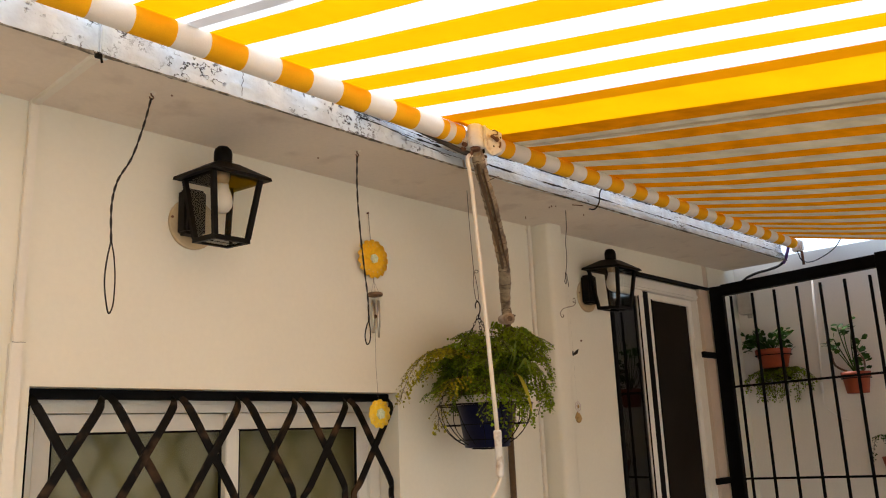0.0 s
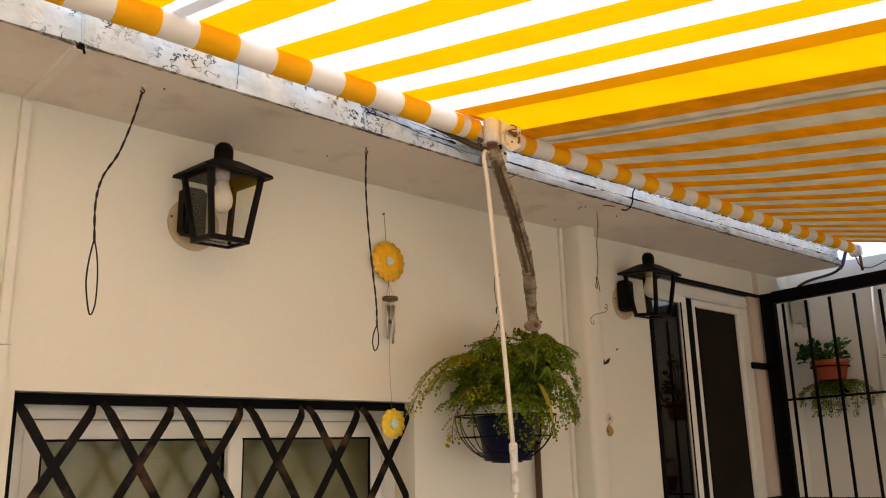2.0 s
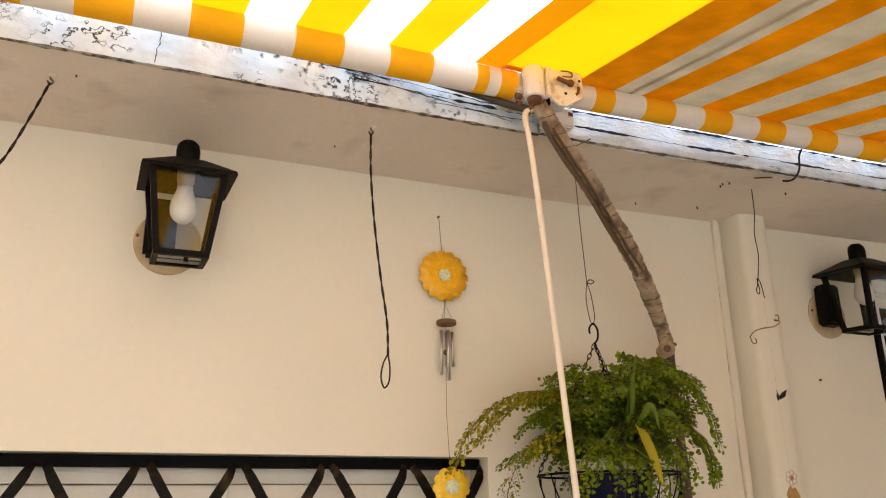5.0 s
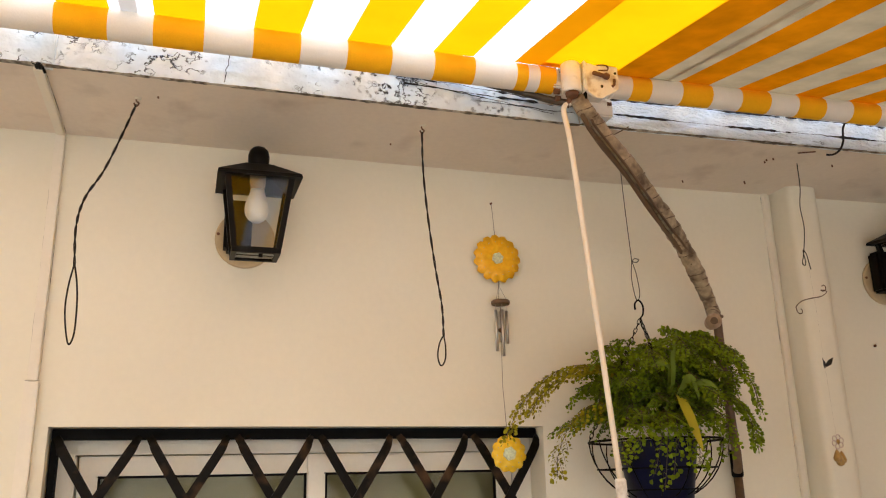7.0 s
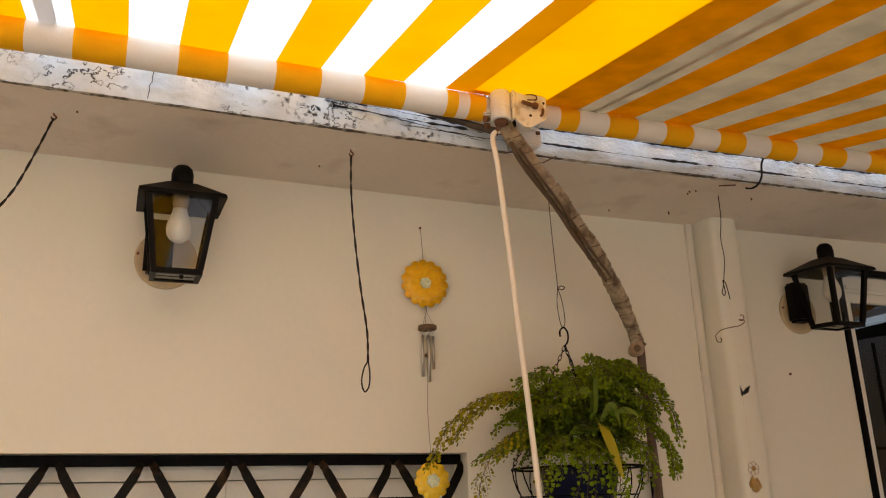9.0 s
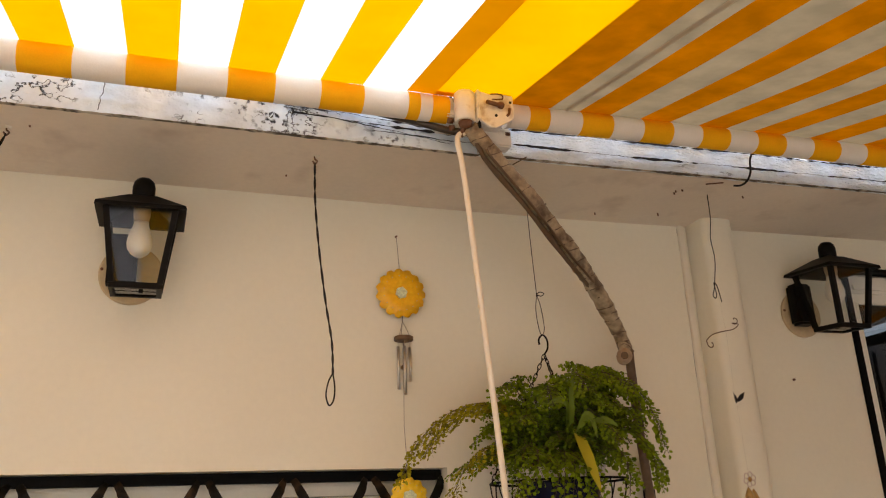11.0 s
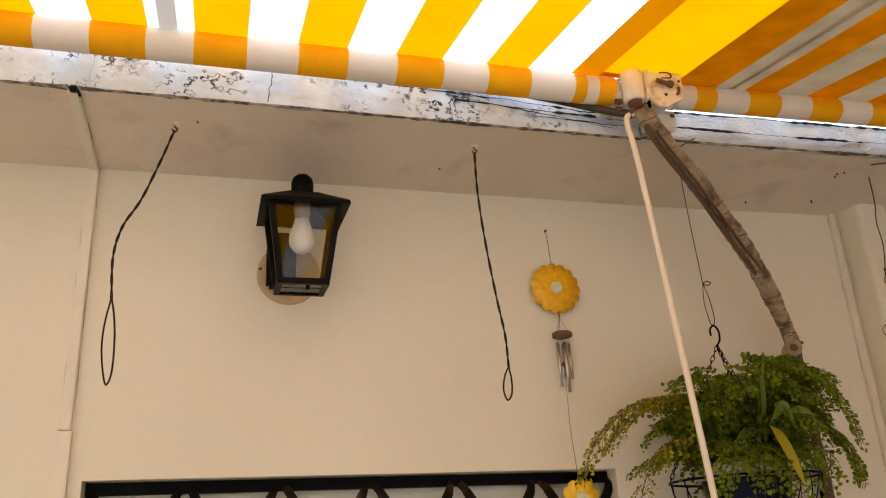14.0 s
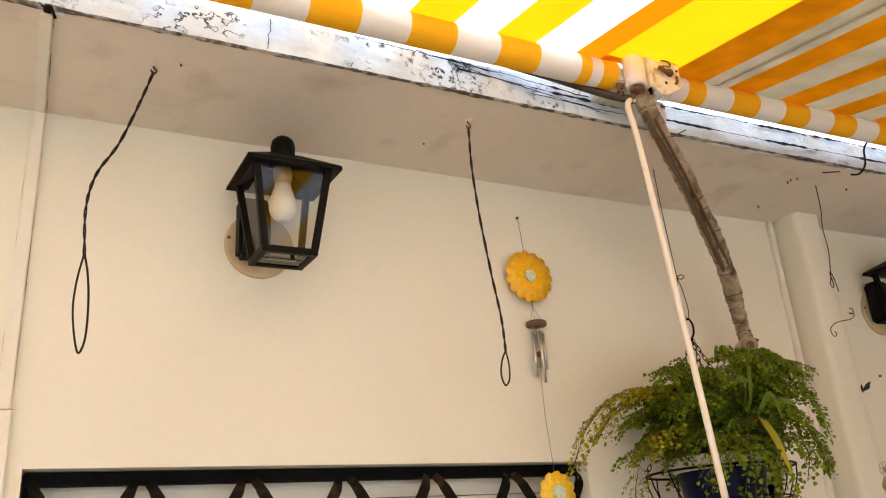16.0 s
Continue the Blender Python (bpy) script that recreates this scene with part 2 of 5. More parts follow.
def leafmat(name, colour, through_share=0.35, sheen=0.2):
    m = bpy.data.materials.new(name)
    m.use_nodes = True
    n, l = m.node_tree.nodes, m.node_tree.links
    b = n["Principled BSDF"]
    b.inputs["Roughness"].default_value, b.inputs["Specular IOR Level"].default_value = 0.5, sheen
    geo = n.new("ShaderNodeNewGeometry")
    r = n.new("ShaderNodeMapRange")
    l.new(geo.outputs["Random Per Island"], r.inputs[0])
    r.inputs[3].default_value, r.inputs[4].default_value = 0.55, 1.5
    sc = n.new("ShaderNodeVectorMath")
    sc.operation = "SCALE"
    sc.inputs[0].default_value = colour
    l.new(r.outputs[0], sc.inputs["Scale"])
    l.new(sc.outputs[0], b.inputs["Base Color"])
    tr = n.new("ShaderNodeBsdfTranslucent")
    l.new(sc.outputs[0], tr.inputs["Color"])
    mix = n.new("ShaderNodeMixShader")
    mix.inputs[0].default_value = through_share
    l.new(b.outputs[0], mix.inputs[1]), l.new(tr.outputs[0], mix.inputs[2])
    l.new(mix.outputs[0], n["Material Output"].inputs[0])
    return m


FERN = leafmat("fern green", (0.165, 0.24, 0.008), 0.45)
FERNPALE = leafmat("yellowing fern", (0.29, 0.26, 0.012), 0.4)
# darker copy of the fern green, shade of the dense crown put into it
FERNSHADE = leafmat("dark fern", (0.10, 0.16, 0.007), 0.4)
STEMS = mat("dark fern stems", (0.05, 0.035, 0.015), 0.6)
LILY = leafmat("soft green blade", (0.20, 0.28, 0.035))
LEMON = leafmat("yellowed blade", (0.58, 0.5, 0.04))
GERAN = leafmat("pot plant leaves", (0.03, 0.075, 0.015), 0.2, 0.04)

# ---- mesh helpers ----
def box(bm, x0, x1, y0, y1, z0, z1, slot=0, bevel=0.0):
    vs = [bm.verts.new((x, y, z)) for x in (x0, x1) for y in (y0, y1) for z in (z0, z1)]
    made = []
    for q in ((0, 1, 3, 2), (4, 6, 7, 5), (0, 4, 5, 1), (2, 3, 7, 6), (0, 2, 6, 4), (1, 5, 7, 3)):
        fc = bm.faces.new([vs[i] for i in q])
        fc.material_index = slot
        made.append(fc)
    if bevel:
        edges = list({e for fc in made for e in fc.edges})
        bmesh.ops.bevel(bm, geom=edges, offset=bevel, segments=2, affect="EDGES")


def frames_along(pts):
    pts = [Vector(p) for p in pts]
    out, up = [], None
    for i, p in enumerate(pts):
        d = (pts[min(i + 1, len(pts) - 1)] - pts[max(i - 1, 0)])
        d = d.normalized() if d.length > 1e-9 else Vector((0, 0, 1))
        if up is None:
            up = Vector((1, 0, 0)) if abs(d.x) < 0.8 else Vector((0, 1, 0))
        side = d.cross(up).normalized()
        up = side.cross(d).normalized()
        out.append((p, side, up))
    return out


def tube(bm, pts, r, seg=8, cap=True, slot=0, flat=1.0):
    """Round (or flattened) rod along points; r is one radius or a list."""
    fr = frames_along(pts)
    rings = []
    for i, (p, a, b) in enumerate(fr):
        rr = r[i] if isinstance(r, (list, tuple)) else r
        rings.append([bm.verts.new(p + a * rr * math.cos(2 * math.pi * k / seg) + b * rr * flat * math.sin(2 * math.pi * k / seg)) for k in range(seg)])
    for A, B in zip(rings, rings[1:]):
        for k in range(seg):
            fc = bm.faces.new((A[k], A[(k + 1) % seg], B[(k + 1) % seg], B[k]))
            fc.material_index, fc.smooth = slot, True
    if cap:
        for ring in (rings[0][::-1], rings[-1]):
            bm.faces.new(ring).material_index = slot


def smoothed(pts, n=6):
    """Catmull-Rom through points."""
    P = [Vector(p) for p in pts]
    P = [P[0] * 2 - P[1]] + P + [P[-1] * 2 - P[-2]]
    out = []
    for i in range(1, len(P) - 2):
        for k in range(n):
            t = k / n
            out.append(0.5 * ((2 * P[i]) + (P[i + 1] - P[i - 1]) * t + (2 * P[i - 1] - 5 * P[i] + 4 * P[i + 1] - P[i + 2]) * t * t + (3 * P[i] - P[i - 1] - 3 * P[i + 1] + P[i + 2]) * t ** 3))
    return out + [P[-2]]


def lathe(bm, profile, seg=24, cx=0.0, cy=0.0, slot=0):
    """Turned form about the z axis through (cx, cy); profile of (radius, z)."""
    rings = []
    for r, z in profile:
        rings.append([bm.verts.new((cx + max(r, 1e-4) * math.cos(2 * math.pi * k / seg), cy + max(r, 1e-4) * math.sin(2 * math.pi * k / seg), z)) for k in range(seg)])
    for A, B in zip(rings, rings[1:]):
        for k in range(seg):
            fc = bm.faces.new((A[k], A[(k + 1) % seg], B[(k + 1) % seg], B[k]))
            fc.material_index, fc.smooth = slot, True
    bm.faces.new(rings[0][::-1]).material_index = slot
    bm.faces.new(rings[-1]).material_index = slot


def circle(c, r, n=36, wob=0.0):
    return [(c[0] + r * math.cos(2 * math.pi * i / n), c[1] + r * math.sin(2 * math.pi * i / n), c[2] + wob * math.sin(4 * math.pi * i / n)) for i in range(n + 1)]


def mesh_of(name, bm, *materials):
    bmesh.ops.recalc_face_normals(bm, faces=bm.faces)
    me = bpy.data.meshes.new(name)
    bm.to_mesh(me)
    bm.free()
    for m in materials:
        me.materials.append(m)
    return me


def part(name, bm, material, parent=None, label=""):
    """Links a bmesh as one mesh object under a thing or a part. Coordinates are those of the place."""
    materials = material if isinstance(material, (list, tuple)) else (material,)
    ob = new(name, mesh_of(name, bm, *materials))
    if parent is not None:
        ob.parent = parent
        ob.matrix_basis = full(parent).inverted()
    if label:
        tagged(ob, label)
    return ob


def full(ob):
    m = ob.matrix_basis.copy()
    while ob.parent is not None:
        ob = ob.parent
        m = ob.matrix_basis @ m
    return m


def thing(name, at, label, category, group="", kind=""):
    ob = new(name)
    ob.matrix_basis = Matrix.Translation(at)
    ob.empty_display_size = 0.05
    return tagged(ob, label, category, group, kind)


def B():
    return bmesh.new()


W, S = 2.067, 2.24          # wall face, soffit height
FX0, FX1 = -1.6, 4.88       # ends of the roof slab


def rise(x):
    """The roof edge climbs slightly past the awning bracket."""
    return 0.019 * max(0.0, x - 2.2)


# ---- setting ----
bm = B()
box(bm, -1.6, 0.845, W, W + 0.2, 0, S)
box(bm, 0.845, 2.075, W, W + 0.2, 1.515, S)
box(bm, 0.845, 2.075, W, W + 0.2, 0, 0.42)
box(bm, 2.075, 3.53, W, W + 0.2, 0, S + 0.05)
box(bm, 3.53, 4.56, W, W + 0.2, 2.15, S + 0.05)
box(bm, 4.62, 5.2, W, W + 0.2, 0, 2.37)
wall_north = tagged(part("wall_north", bm, WALL), "smooth cream painted plaster house wall under the roof slab", "wall", kind="structure")
bm = B()
box(bm, 4.505, 4.62, W + 0.004, W + 0.09, 0, 2.138)
box(bm, 4.56, 4.62, W + 0.004, W + 0.2, 2.138, S + 0.05)
tagged(part("trim_jamb", bm, PINK), "bare pinkish plaster strip beside the sliding door", "trim", kind="structure")
# pilaster with softly rounded corners
bm = B()
prof = [(2.915, W + 0.02)] + [(2.915 + 0.02 - 0.02 * math.cos(a), 1.975 - 0.02 * math.sin(a) + 0.02) for a in (0.0, 0.5, 1.0, 1.57)] + [(3.035 - 0.035 + 0.035 * math.sin(a), 1.975 + 0.035 - 0.035 * math.cos(a)) for a in (0.0, 0.5, 1.0, 1.57)] + [(3.06, W + 0.02)]
lo = [bm.verts.new((x, y, 0)) for x, y in prof]
hi = [bm.verts.new((x, y, S + 0.04)) for x, y in prof]
for i in range(len(prof) - 1):
    fc = bm.faces.new((lo[i], lo[i + 1], hi[i + 1], hi[i]))
    fc.smooth = True
tagged(part("trim_pilaster", bm, WALL), "shallow rounded cream pilaster on the wall", "pilaster", kind="structure")
# roof slab and soffit
bm = B()
box(bm, FX0, 2.2, 1.7052, 5.5, S, 2.335)
box(bm, 2.2, FX1, 1.7052, 5.5, S, 2.335)
for v in bm.verts:
    if v.co.x > 3:
        v.co.z += rise(v.co.x) if v.co.y < 2 else 0.018
    if v.co.y < 2 and v.co.z > 2.3:
        v.co.y = 1.74
tagged(part("ceiling", bm, SOFFIT), "grimy cream underside of the roof slab with mould stains", "soffit", kind="structure")


def fascia(name, x0, x1, bands, material, label, wrinkle, seed, lean=0.12):
    """Rough roof edge: a strip of bands (z, y) with irregular relief."""
    bm = B()
    nx = int((x1 - x0) / 0.008)
    rows = []
    for j, (z, y) in enumerate(bands):
        row = []
        for i in range(nx + 1):
            x = x0 + (x1 - x0) * i / nx
            v = Vector((x * 9, z * 60 + seed, seed))
            d = noise.noise(v) * 0.5 + noise.noise(v * 3.1) * 0.3
            e = noise.noise(Vector((x * 14, seed, j * 0.3)))
            row.append(bm.verts.new((x, (y if y > 1.75 else min(y + d * wrinkle, 1.7045)) + lean * (z - 2.24), z + rise(x) + e * 0.0022 * (1 if 0 < j < len(bands) - 1 else 0.8))))
        rows.append(row)
    for A, C in zip(rows, rows[1:]):
        for i in range(nx):
            bm.faces.new((A[i], A[i + 1], C[i + 1], C[i])).smooth = True
    return tagged(part(name, bm, material), label, "fascia", kind="structure")


fascia("trim_fascia_1", FX0, 2.06, [(2.2395, 1.7035), (2.2405, 1.701)] + [(2.242 + 0.0078 * k, 1.7) for k in range(12)] + [(2.337, 1.7045), (2.34, 1.76)], PEEL, "flaking white painted roof edge with dark cracks", 0.006, 3.0)
fascia("trim_fascia_2", 2.06, FX1, [(2.2395, 1.7035), (2.2405, 1.697)] + [(2.243 + 0.007 * k, 1.692) for k in range(5)] + [(2.274, 1.702), (2.277, 1.709)] + [(2.282 + 0.009 * k, 1.705) for k in range(6)] + [(2.337, 1.7045), (2.34, 1.76)], MEMBRANE, "wrinkled white membrane folded over the roof edge", 0.016, 8.0)
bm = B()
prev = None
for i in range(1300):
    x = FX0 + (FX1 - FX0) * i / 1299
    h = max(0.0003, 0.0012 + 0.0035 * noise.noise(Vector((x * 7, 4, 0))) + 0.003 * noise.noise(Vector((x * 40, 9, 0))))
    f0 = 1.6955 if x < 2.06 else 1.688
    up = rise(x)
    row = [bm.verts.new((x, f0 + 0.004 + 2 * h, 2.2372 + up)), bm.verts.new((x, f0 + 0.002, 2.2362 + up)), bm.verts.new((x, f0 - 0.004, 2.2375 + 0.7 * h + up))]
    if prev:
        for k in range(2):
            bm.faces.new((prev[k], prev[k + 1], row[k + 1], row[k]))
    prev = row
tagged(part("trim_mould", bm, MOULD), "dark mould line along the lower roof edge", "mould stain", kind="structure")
def fold_line(x0, x1, za, zb, amp, f0, seed, label):
    """Thin irregular dark line lying on the roof edge."""
    bm = B()
    prev = None
    n = int((x1 - x0) * 250)
    for i in range(n):
        t = i / (n - 1)
        x = x0 + (x1 - x0) * t
        h = max(0.0001, amp * (0.45 + 1.5 * noise.noise(Vector((x * 6, seed, 1))) + 1.3 * noise.noise(Vector((x * 38, seed, 2)))))
        zc = rise(x) + za + (zb - za) * t + 0.005 * noise.noise(Vector((x * 3, seed, 3))) + 0.003 * noise.noise(Vector((x * 17, seed, 4))) + 0.0015 * noise.noise(Vector((x * 60, seed, 5)))
        yc = f0 - 0.004 + 0.12 * (zc - rise(x) - 2.24)
        row = [bm.verts.new((x, yc, zc - h)), bm.verts.new((x, yc - 0.0015, zc)), bm.verts.new((x, yc, zc + h))]
        if prev:
            for k in range(2):
                bm.faces.new((prev[k], prev[k + 1], row[k + 1], row[k]))
        prev = row
    return tagged(part("trim_fold", bm, GRIME_SHADE), label, "mould stain", kind="structure")


fold_line(2.07, 4.87, 2.2765, 2.2765, 0.0030, 1.6925, 2.0, "dark irregular line along the fold in the roof membrane")
fold_line(1.50, 2.05, 2.326, 2.296, 0.003, 1.699, 7.0, "dark crack running along the flaking roof edge")
fold_line(1.58, 1.99, 2.312, 2.262, 0.0010, 1.699, 9.0, "dark crack running along the flaking roof edge")
fold_line(1.78, 2.05, 2.276, 2.27, 0.0014, 1.699, 11.0, "dark crack running along the flaking roof edge")
fold_line(2.07, 4.87, 2.328, 2.328, 0.0040, 1.699, 13.0, "dark jagged upper edge of the roof membrane")
fold_line(1.60, 2.05, 2.30, 2.288, 0.0036, 1.699, 15.0, "dark crack running along the flaking roof edge")
fold_line(1.30, 1.62, 2.33, 2.318, 0.0012, 1.699, 17.0, "dark crack running along the flaking roof edge")
# hairline crack down the roof edge
bm = B()
prev = None
for i in range(24):
    z = 2.245 + 0.088 * i / 23
    x = 1.184 + 0.011 * i / 23 + 0.004 * noise.noise(Vector((z * 70, 2, 0)))
    h = 0.0007 + 0.0009 * abs(noise.noise(Vector((z * 160, 5, 0))))
    row = (bm.verts.new((x - h, 1.6945 + 0.12 * (z - 2.24), z)), bm.verts.new((x + h, 1.6945 + 0.12 * (z - 2.24), z)))
    if prev:
        bm.faces.new((prev[0], prev[1], row[1], row[0]))
    prev = row
tagged(part("trim_crack", bm, GRIME_SHADE), "hairline crack down the painted roof edge", "crack", kind="structure")
# vertical joint in the fascia
bm = B()
box(bm, 0.806, 0.834, 1.691, 1.72, 2.238, 2.336, bevel=0.003)
tagged(part("trim_joint", bm, PEEL), "raised painted joint band on the roof edge", "trim", kind="structure")
# end wall behind the gate and closing walls
bm = B()
box(bm, 5.0, 5.2, -3.8, W, 0, 2.345)
tagged(part("wall_east", bm, WHITEWALL), "white painted boundary wall hung with pots", "wall", kind="structure")
bm = B()
box(bm, -1.8, -1.6, -3.8, W + 0.2, 0, 2.3)
tagged(part("wall_west", bm, WHITEWALL), "plain white boundary wall", "wall", kind="structure")
bm = B()
box(bm, -1.6, 5.0, -4.0, -3.8, 0, 1.5)
tagged(part("wall_south", bm, WHITEWALL), "low plain white boundary wall", "wall", kind="structure")
bm = B()
box(bm, -1.8, 5.2, -4.0, 5.5, -0.15, -0.006)
floor = tagged(part("floor", bm, GROUT), "patio floor of sandy square tiles", "floor", kind="structure")
bm = B()
box(bm, -40, 40, -40, 40, -0.4, -0.16)
tagged(part("ground", bm, CONCRETE), "bare ground round the house", "ground", kind="structure")
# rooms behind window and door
# plain added walls, coloured grey to read as unlit rooms
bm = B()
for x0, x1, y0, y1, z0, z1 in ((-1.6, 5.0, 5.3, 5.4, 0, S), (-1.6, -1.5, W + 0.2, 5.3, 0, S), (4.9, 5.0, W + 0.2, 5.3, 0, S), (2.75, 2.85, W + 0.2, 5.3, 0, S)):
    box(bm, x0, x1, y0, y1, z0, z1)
tagged(part("wall_inner", bm, ROOM), "added inner walls of the rooms, dimness put into their grey", "wall", kind="structure")

# ---- cable ducts on the wall ----
def duct(x, w, runs, label):
    th = thing("cable_duct", (x, W, runs[0][0]), label, "cable duct")
    for z0, z1, ww, depth in runs:
        bm = B()
        box(bm, x - ww / 2, x + ww / 2, W - depth, W + 0.002, z0, z1, bevel=0.002)
        part("duct_length", bm, DUCT, th)
    return th


left_duct = duct(0.803, 0.02, [(1.618, S, 0.022, 0.018), (0.0, 1.616, 0.03, 0.02)], "cream plastic cable duct running down the wall")
bm = B()
box(bm, 0.793, 0.813, 1.705, W - 0.012, S - 0.012, S + 0.002, bevel=0.002)
part("ceiling_length", bm, DUCT, left_duct)
bm = B()
box(bm, 0.798, 0.813, 1.692, 1.705, 2.23, 2.243, bevel=0.002)
tube(bm, [(0.79, 1.695, 2.241), (0.812, 1.7, 2.236), (0.818, 1.706, 2.224)], 0.003, 6)
part("clip", bm, IRON, left_duct, "rusty clip at the roof edge")
pilaster_duct = duct(2.891, 0.018, [(0.0, S + 0.012, 0.018, 0.012)], "narrow cream cable duct beside the pilaster")

def seam_line(name, a, b_, across, width, broken, seed, parent):
    """Thin broken dark line lying along a duct edge from a to b."""
    bm = B()
    a, b_, across = Vector(a), Vector(b_), Vector(across)
    n = int((b_ - a).length * 160)
    prev = None
    for i in range(n + 1):
        t = i / n
        p = a + (b_ - a) * t
        k = noise.noise(p * 11 + Vector((seed, 0, 0))) + 0.5 * noise.noise(p * 60)
        h = width * max(0.02, k + broken)
        row = (bm.verts.new(p - across * h), bm.verts.new(p + across * h))
        if prev:
            bm.faces.new((prev[0], prev[1], row[1], row[0]))
        prev = row
    part(name, bm, MOULD, parent)


seam_line("dirt_line", (0.816, W - 0.003, 1.62), (0.816, W - 0.003, S), (1, 0, 0), 0.0008, 0.12, 1, left_duct)
seam_line("dirt_line", (0.7895, W - 0.003, 1.62), (0.7895, W - 0.003, S), (1, 0, 0), 0.0006, -0.05, 2, left_duct)
seam_line("dirt_line", (0.8155, 1.71, S - 0.003), (0.8155, W - 0.02, S - 0.003), (1, 0, 0), 0.0016, 0.3, 3, left_duct)
seam_line("dirt_line", (0.789, W - 0.0215, 1.617), (0.822, W - 0.0215, 1.617), (0, 0, 1), 0.0012, 0.35, 4, left_duct)
seam_line("dirt_line", (2.9025, W - 0.003, 0.4), (2.9025, W - 0.003, S), (1, 0, 0), 0.0016, 0.35, 5, pilaster_duct)
seam_line("dirt_line", (2.8795, W - 0.003, 0.4), (2.8795, W - 0.003, S), (1, 0, 0), 0.0013, 0.08, 6, pilaster_duct)

# ---- barred window ----
win = thing("window_1", (1.46, W, 0.42), "white two-sash sliding window recessed in the wall", "window", kind="structure")
bm = B()
y0, y1 = 2.165, 2.21
for x0, x1, z0, z1 in ((0.845, 2.075, 1.455, 1.512), (0.845, 2.075, 0.42, 0.47), (0.845, 0.90, 0.47, 1.455), (2.02, 2.075, 0.47, 1.455)):
    box(bm, x0, x1, y0, y1, z0, z1, bevel=0.004)
box(bm, 0.90, 2.02, 2.158, 2.165, 1.475, 1.488, bevel=0.003)
part("window_frame", bm, FRAME, win)
for k, (x0, x1, yy) in enumerate(((0.905, 1.50, 2.198), (1.455, 2.015, 2.178))):
    bm = B()
    st = 0.045
    for a, b_, c, d in ((x0, x1, 1.405, 1.452), (x0, x1, 0.475, 0.53), (x0, x0 + st, 0.53, 1.405), (x1 - st, x1, 0.53, 1.405)):
        box(bm, a, b_, yy - 0.015, yy + 0.01, c, d, bevel=0.003)
    sash = part("sash", bm, FRAME, win)
    bm = B()
    box(bm, x0 + st - 0.005, x1 - st + 0.005, yy - 0.003, yy + 0.002, 0.525, 1.41)
    part("pane", bm, DIMGLASS, sash).visible_shadow = False
    bm = B()
    for a, b_, c, d in ((x0 + st, x1 - st, 1.399, 1.4055), (x0 + st, x0 + st + 0.006, 0.53, 1.4), (x1 - st - 0.006, x1 - st, 0.53, 1.4)):
        box(bm, a, b_, yy - 0.010, yy - 0.003, c, d)
    part("gasket", bm, BLACK, sash)


def curtain(x0, x1, y, z0, z1, waves, depth, material, label):
    bm = B()
    n = waves * 10
    a, b_ = [], []
    for i in range(n + 1):
        t = i / n
        off = depth * math.sin(t * waves * 2 * math.pi) + depth * 0.4 * math.sin(t * waves * 5.3)
        a.append(bm.verts.new((x0 + (x1 - x0) * t, y + off, z0)))
        b_.append(bm.verts.new((x0 + (x1 - x0) * t, y + off * 0.7, z1)))
    for i in range(n):
        bm.faces.new((a[i], a[i + 1], b_[i + 1], b_[i])).smooth = True
    return tagged(part("curtain", bm, material), label, "curtain")


curtain(0.8, 1.52, 2.245, 0.38, 1.56, 5, 0.007, CURTAIN, "beige curtain hanging behind the window glass")
curtain(1.48, 2.12, 2.247, 0.38, 1.56, 4, 0.007, CURTAIN, "beige curtain hanging behind the window glass")

# diamond lattice grille of bent flat straps
grille = thing("window_grille", (1.46, W - 0.01, 0.45), "black wrought iron window grille of bent flat straps in diamonds", "window grille")
for x0, x1, z0, z1 in ((0.848, 2.072, 1.487, 1.513), (0.848, 2.072, 0.43, 0.455), (0.848, 0.866, 0.455, 1.487)):
    bm = B()
    box(bm, x0, x1, 2.108, 2.13, z0, z1, bevel=0.002)
    part("frame_bar", bm, BLACK, grille)


def strap(p, width=0.0225, thick=0.006):
    """Flat strap along points in the grille's plane, on edge ends rounded."""
    bm = B()
    pts = smoothed(p, 5)
    rings = []
    for i, q in enumerate(pts):
        d = (pts[min(i + 1, len(pts) - 1)] - pts[max(i - 1, 0)]).normalized()
        nrm = Vector((d.z, 0, -d.x)) * (width / 2)
        rings.append([bm.verts.new(q + nrm * sx + Vector((0, sy * thick / 2, 0))) for sx, sy in ((-1, -1), (1, -1), (1, 1), (-1, 1))])
    for A, C in zip(rings, rings[1:]):
        for k in range(4):
            bm.faces.new((A[k], A[(k + 1) % 4], C[(k + 1) % 4], C[k]))
    bm.faces.new(rings[0][::-1]), bm.faces.new(rings[-1])
    return bm


P0, PX, ZT, ZH = 0.849, 0.2056, 1.496, 0.315
for k in range(6):
    xa, xb = P0 + PX * k, P0 + PX * (k + 1)
    for lean in (0, 1):
        a, c = (xa + 0.012, xb - 0.012) if lean == 0 else (xb - 0.012, xa + 0.012)
        yy = 2.088 if lean == 0 else 2.082
        s = 1 if c > a else -1
        pts = [(a - s * 0.003, 2.112, ZT)]
        for r in range(3):
            zt, zb = ZT - r * ZH, ZT - (r + 1) * ZH
            A, C = (a, c) if r % 2 == 0 else (c, a)
            s2 = 1 if C > A else -1
            pts += [(A + s2 * 0.006, yy + 0.012, zt - 0.014), (A + s2 * 0.022, yy, zt - 0.045), ((A + C) / 2, yy, (zt + zb) / 2), (C - s2 * 0.022, yy, zb + 0.045), (C - s2 * 0.006, yy + 0.012, zb + 0.014)]
        part("strap", strap(pts), IRON, grille)

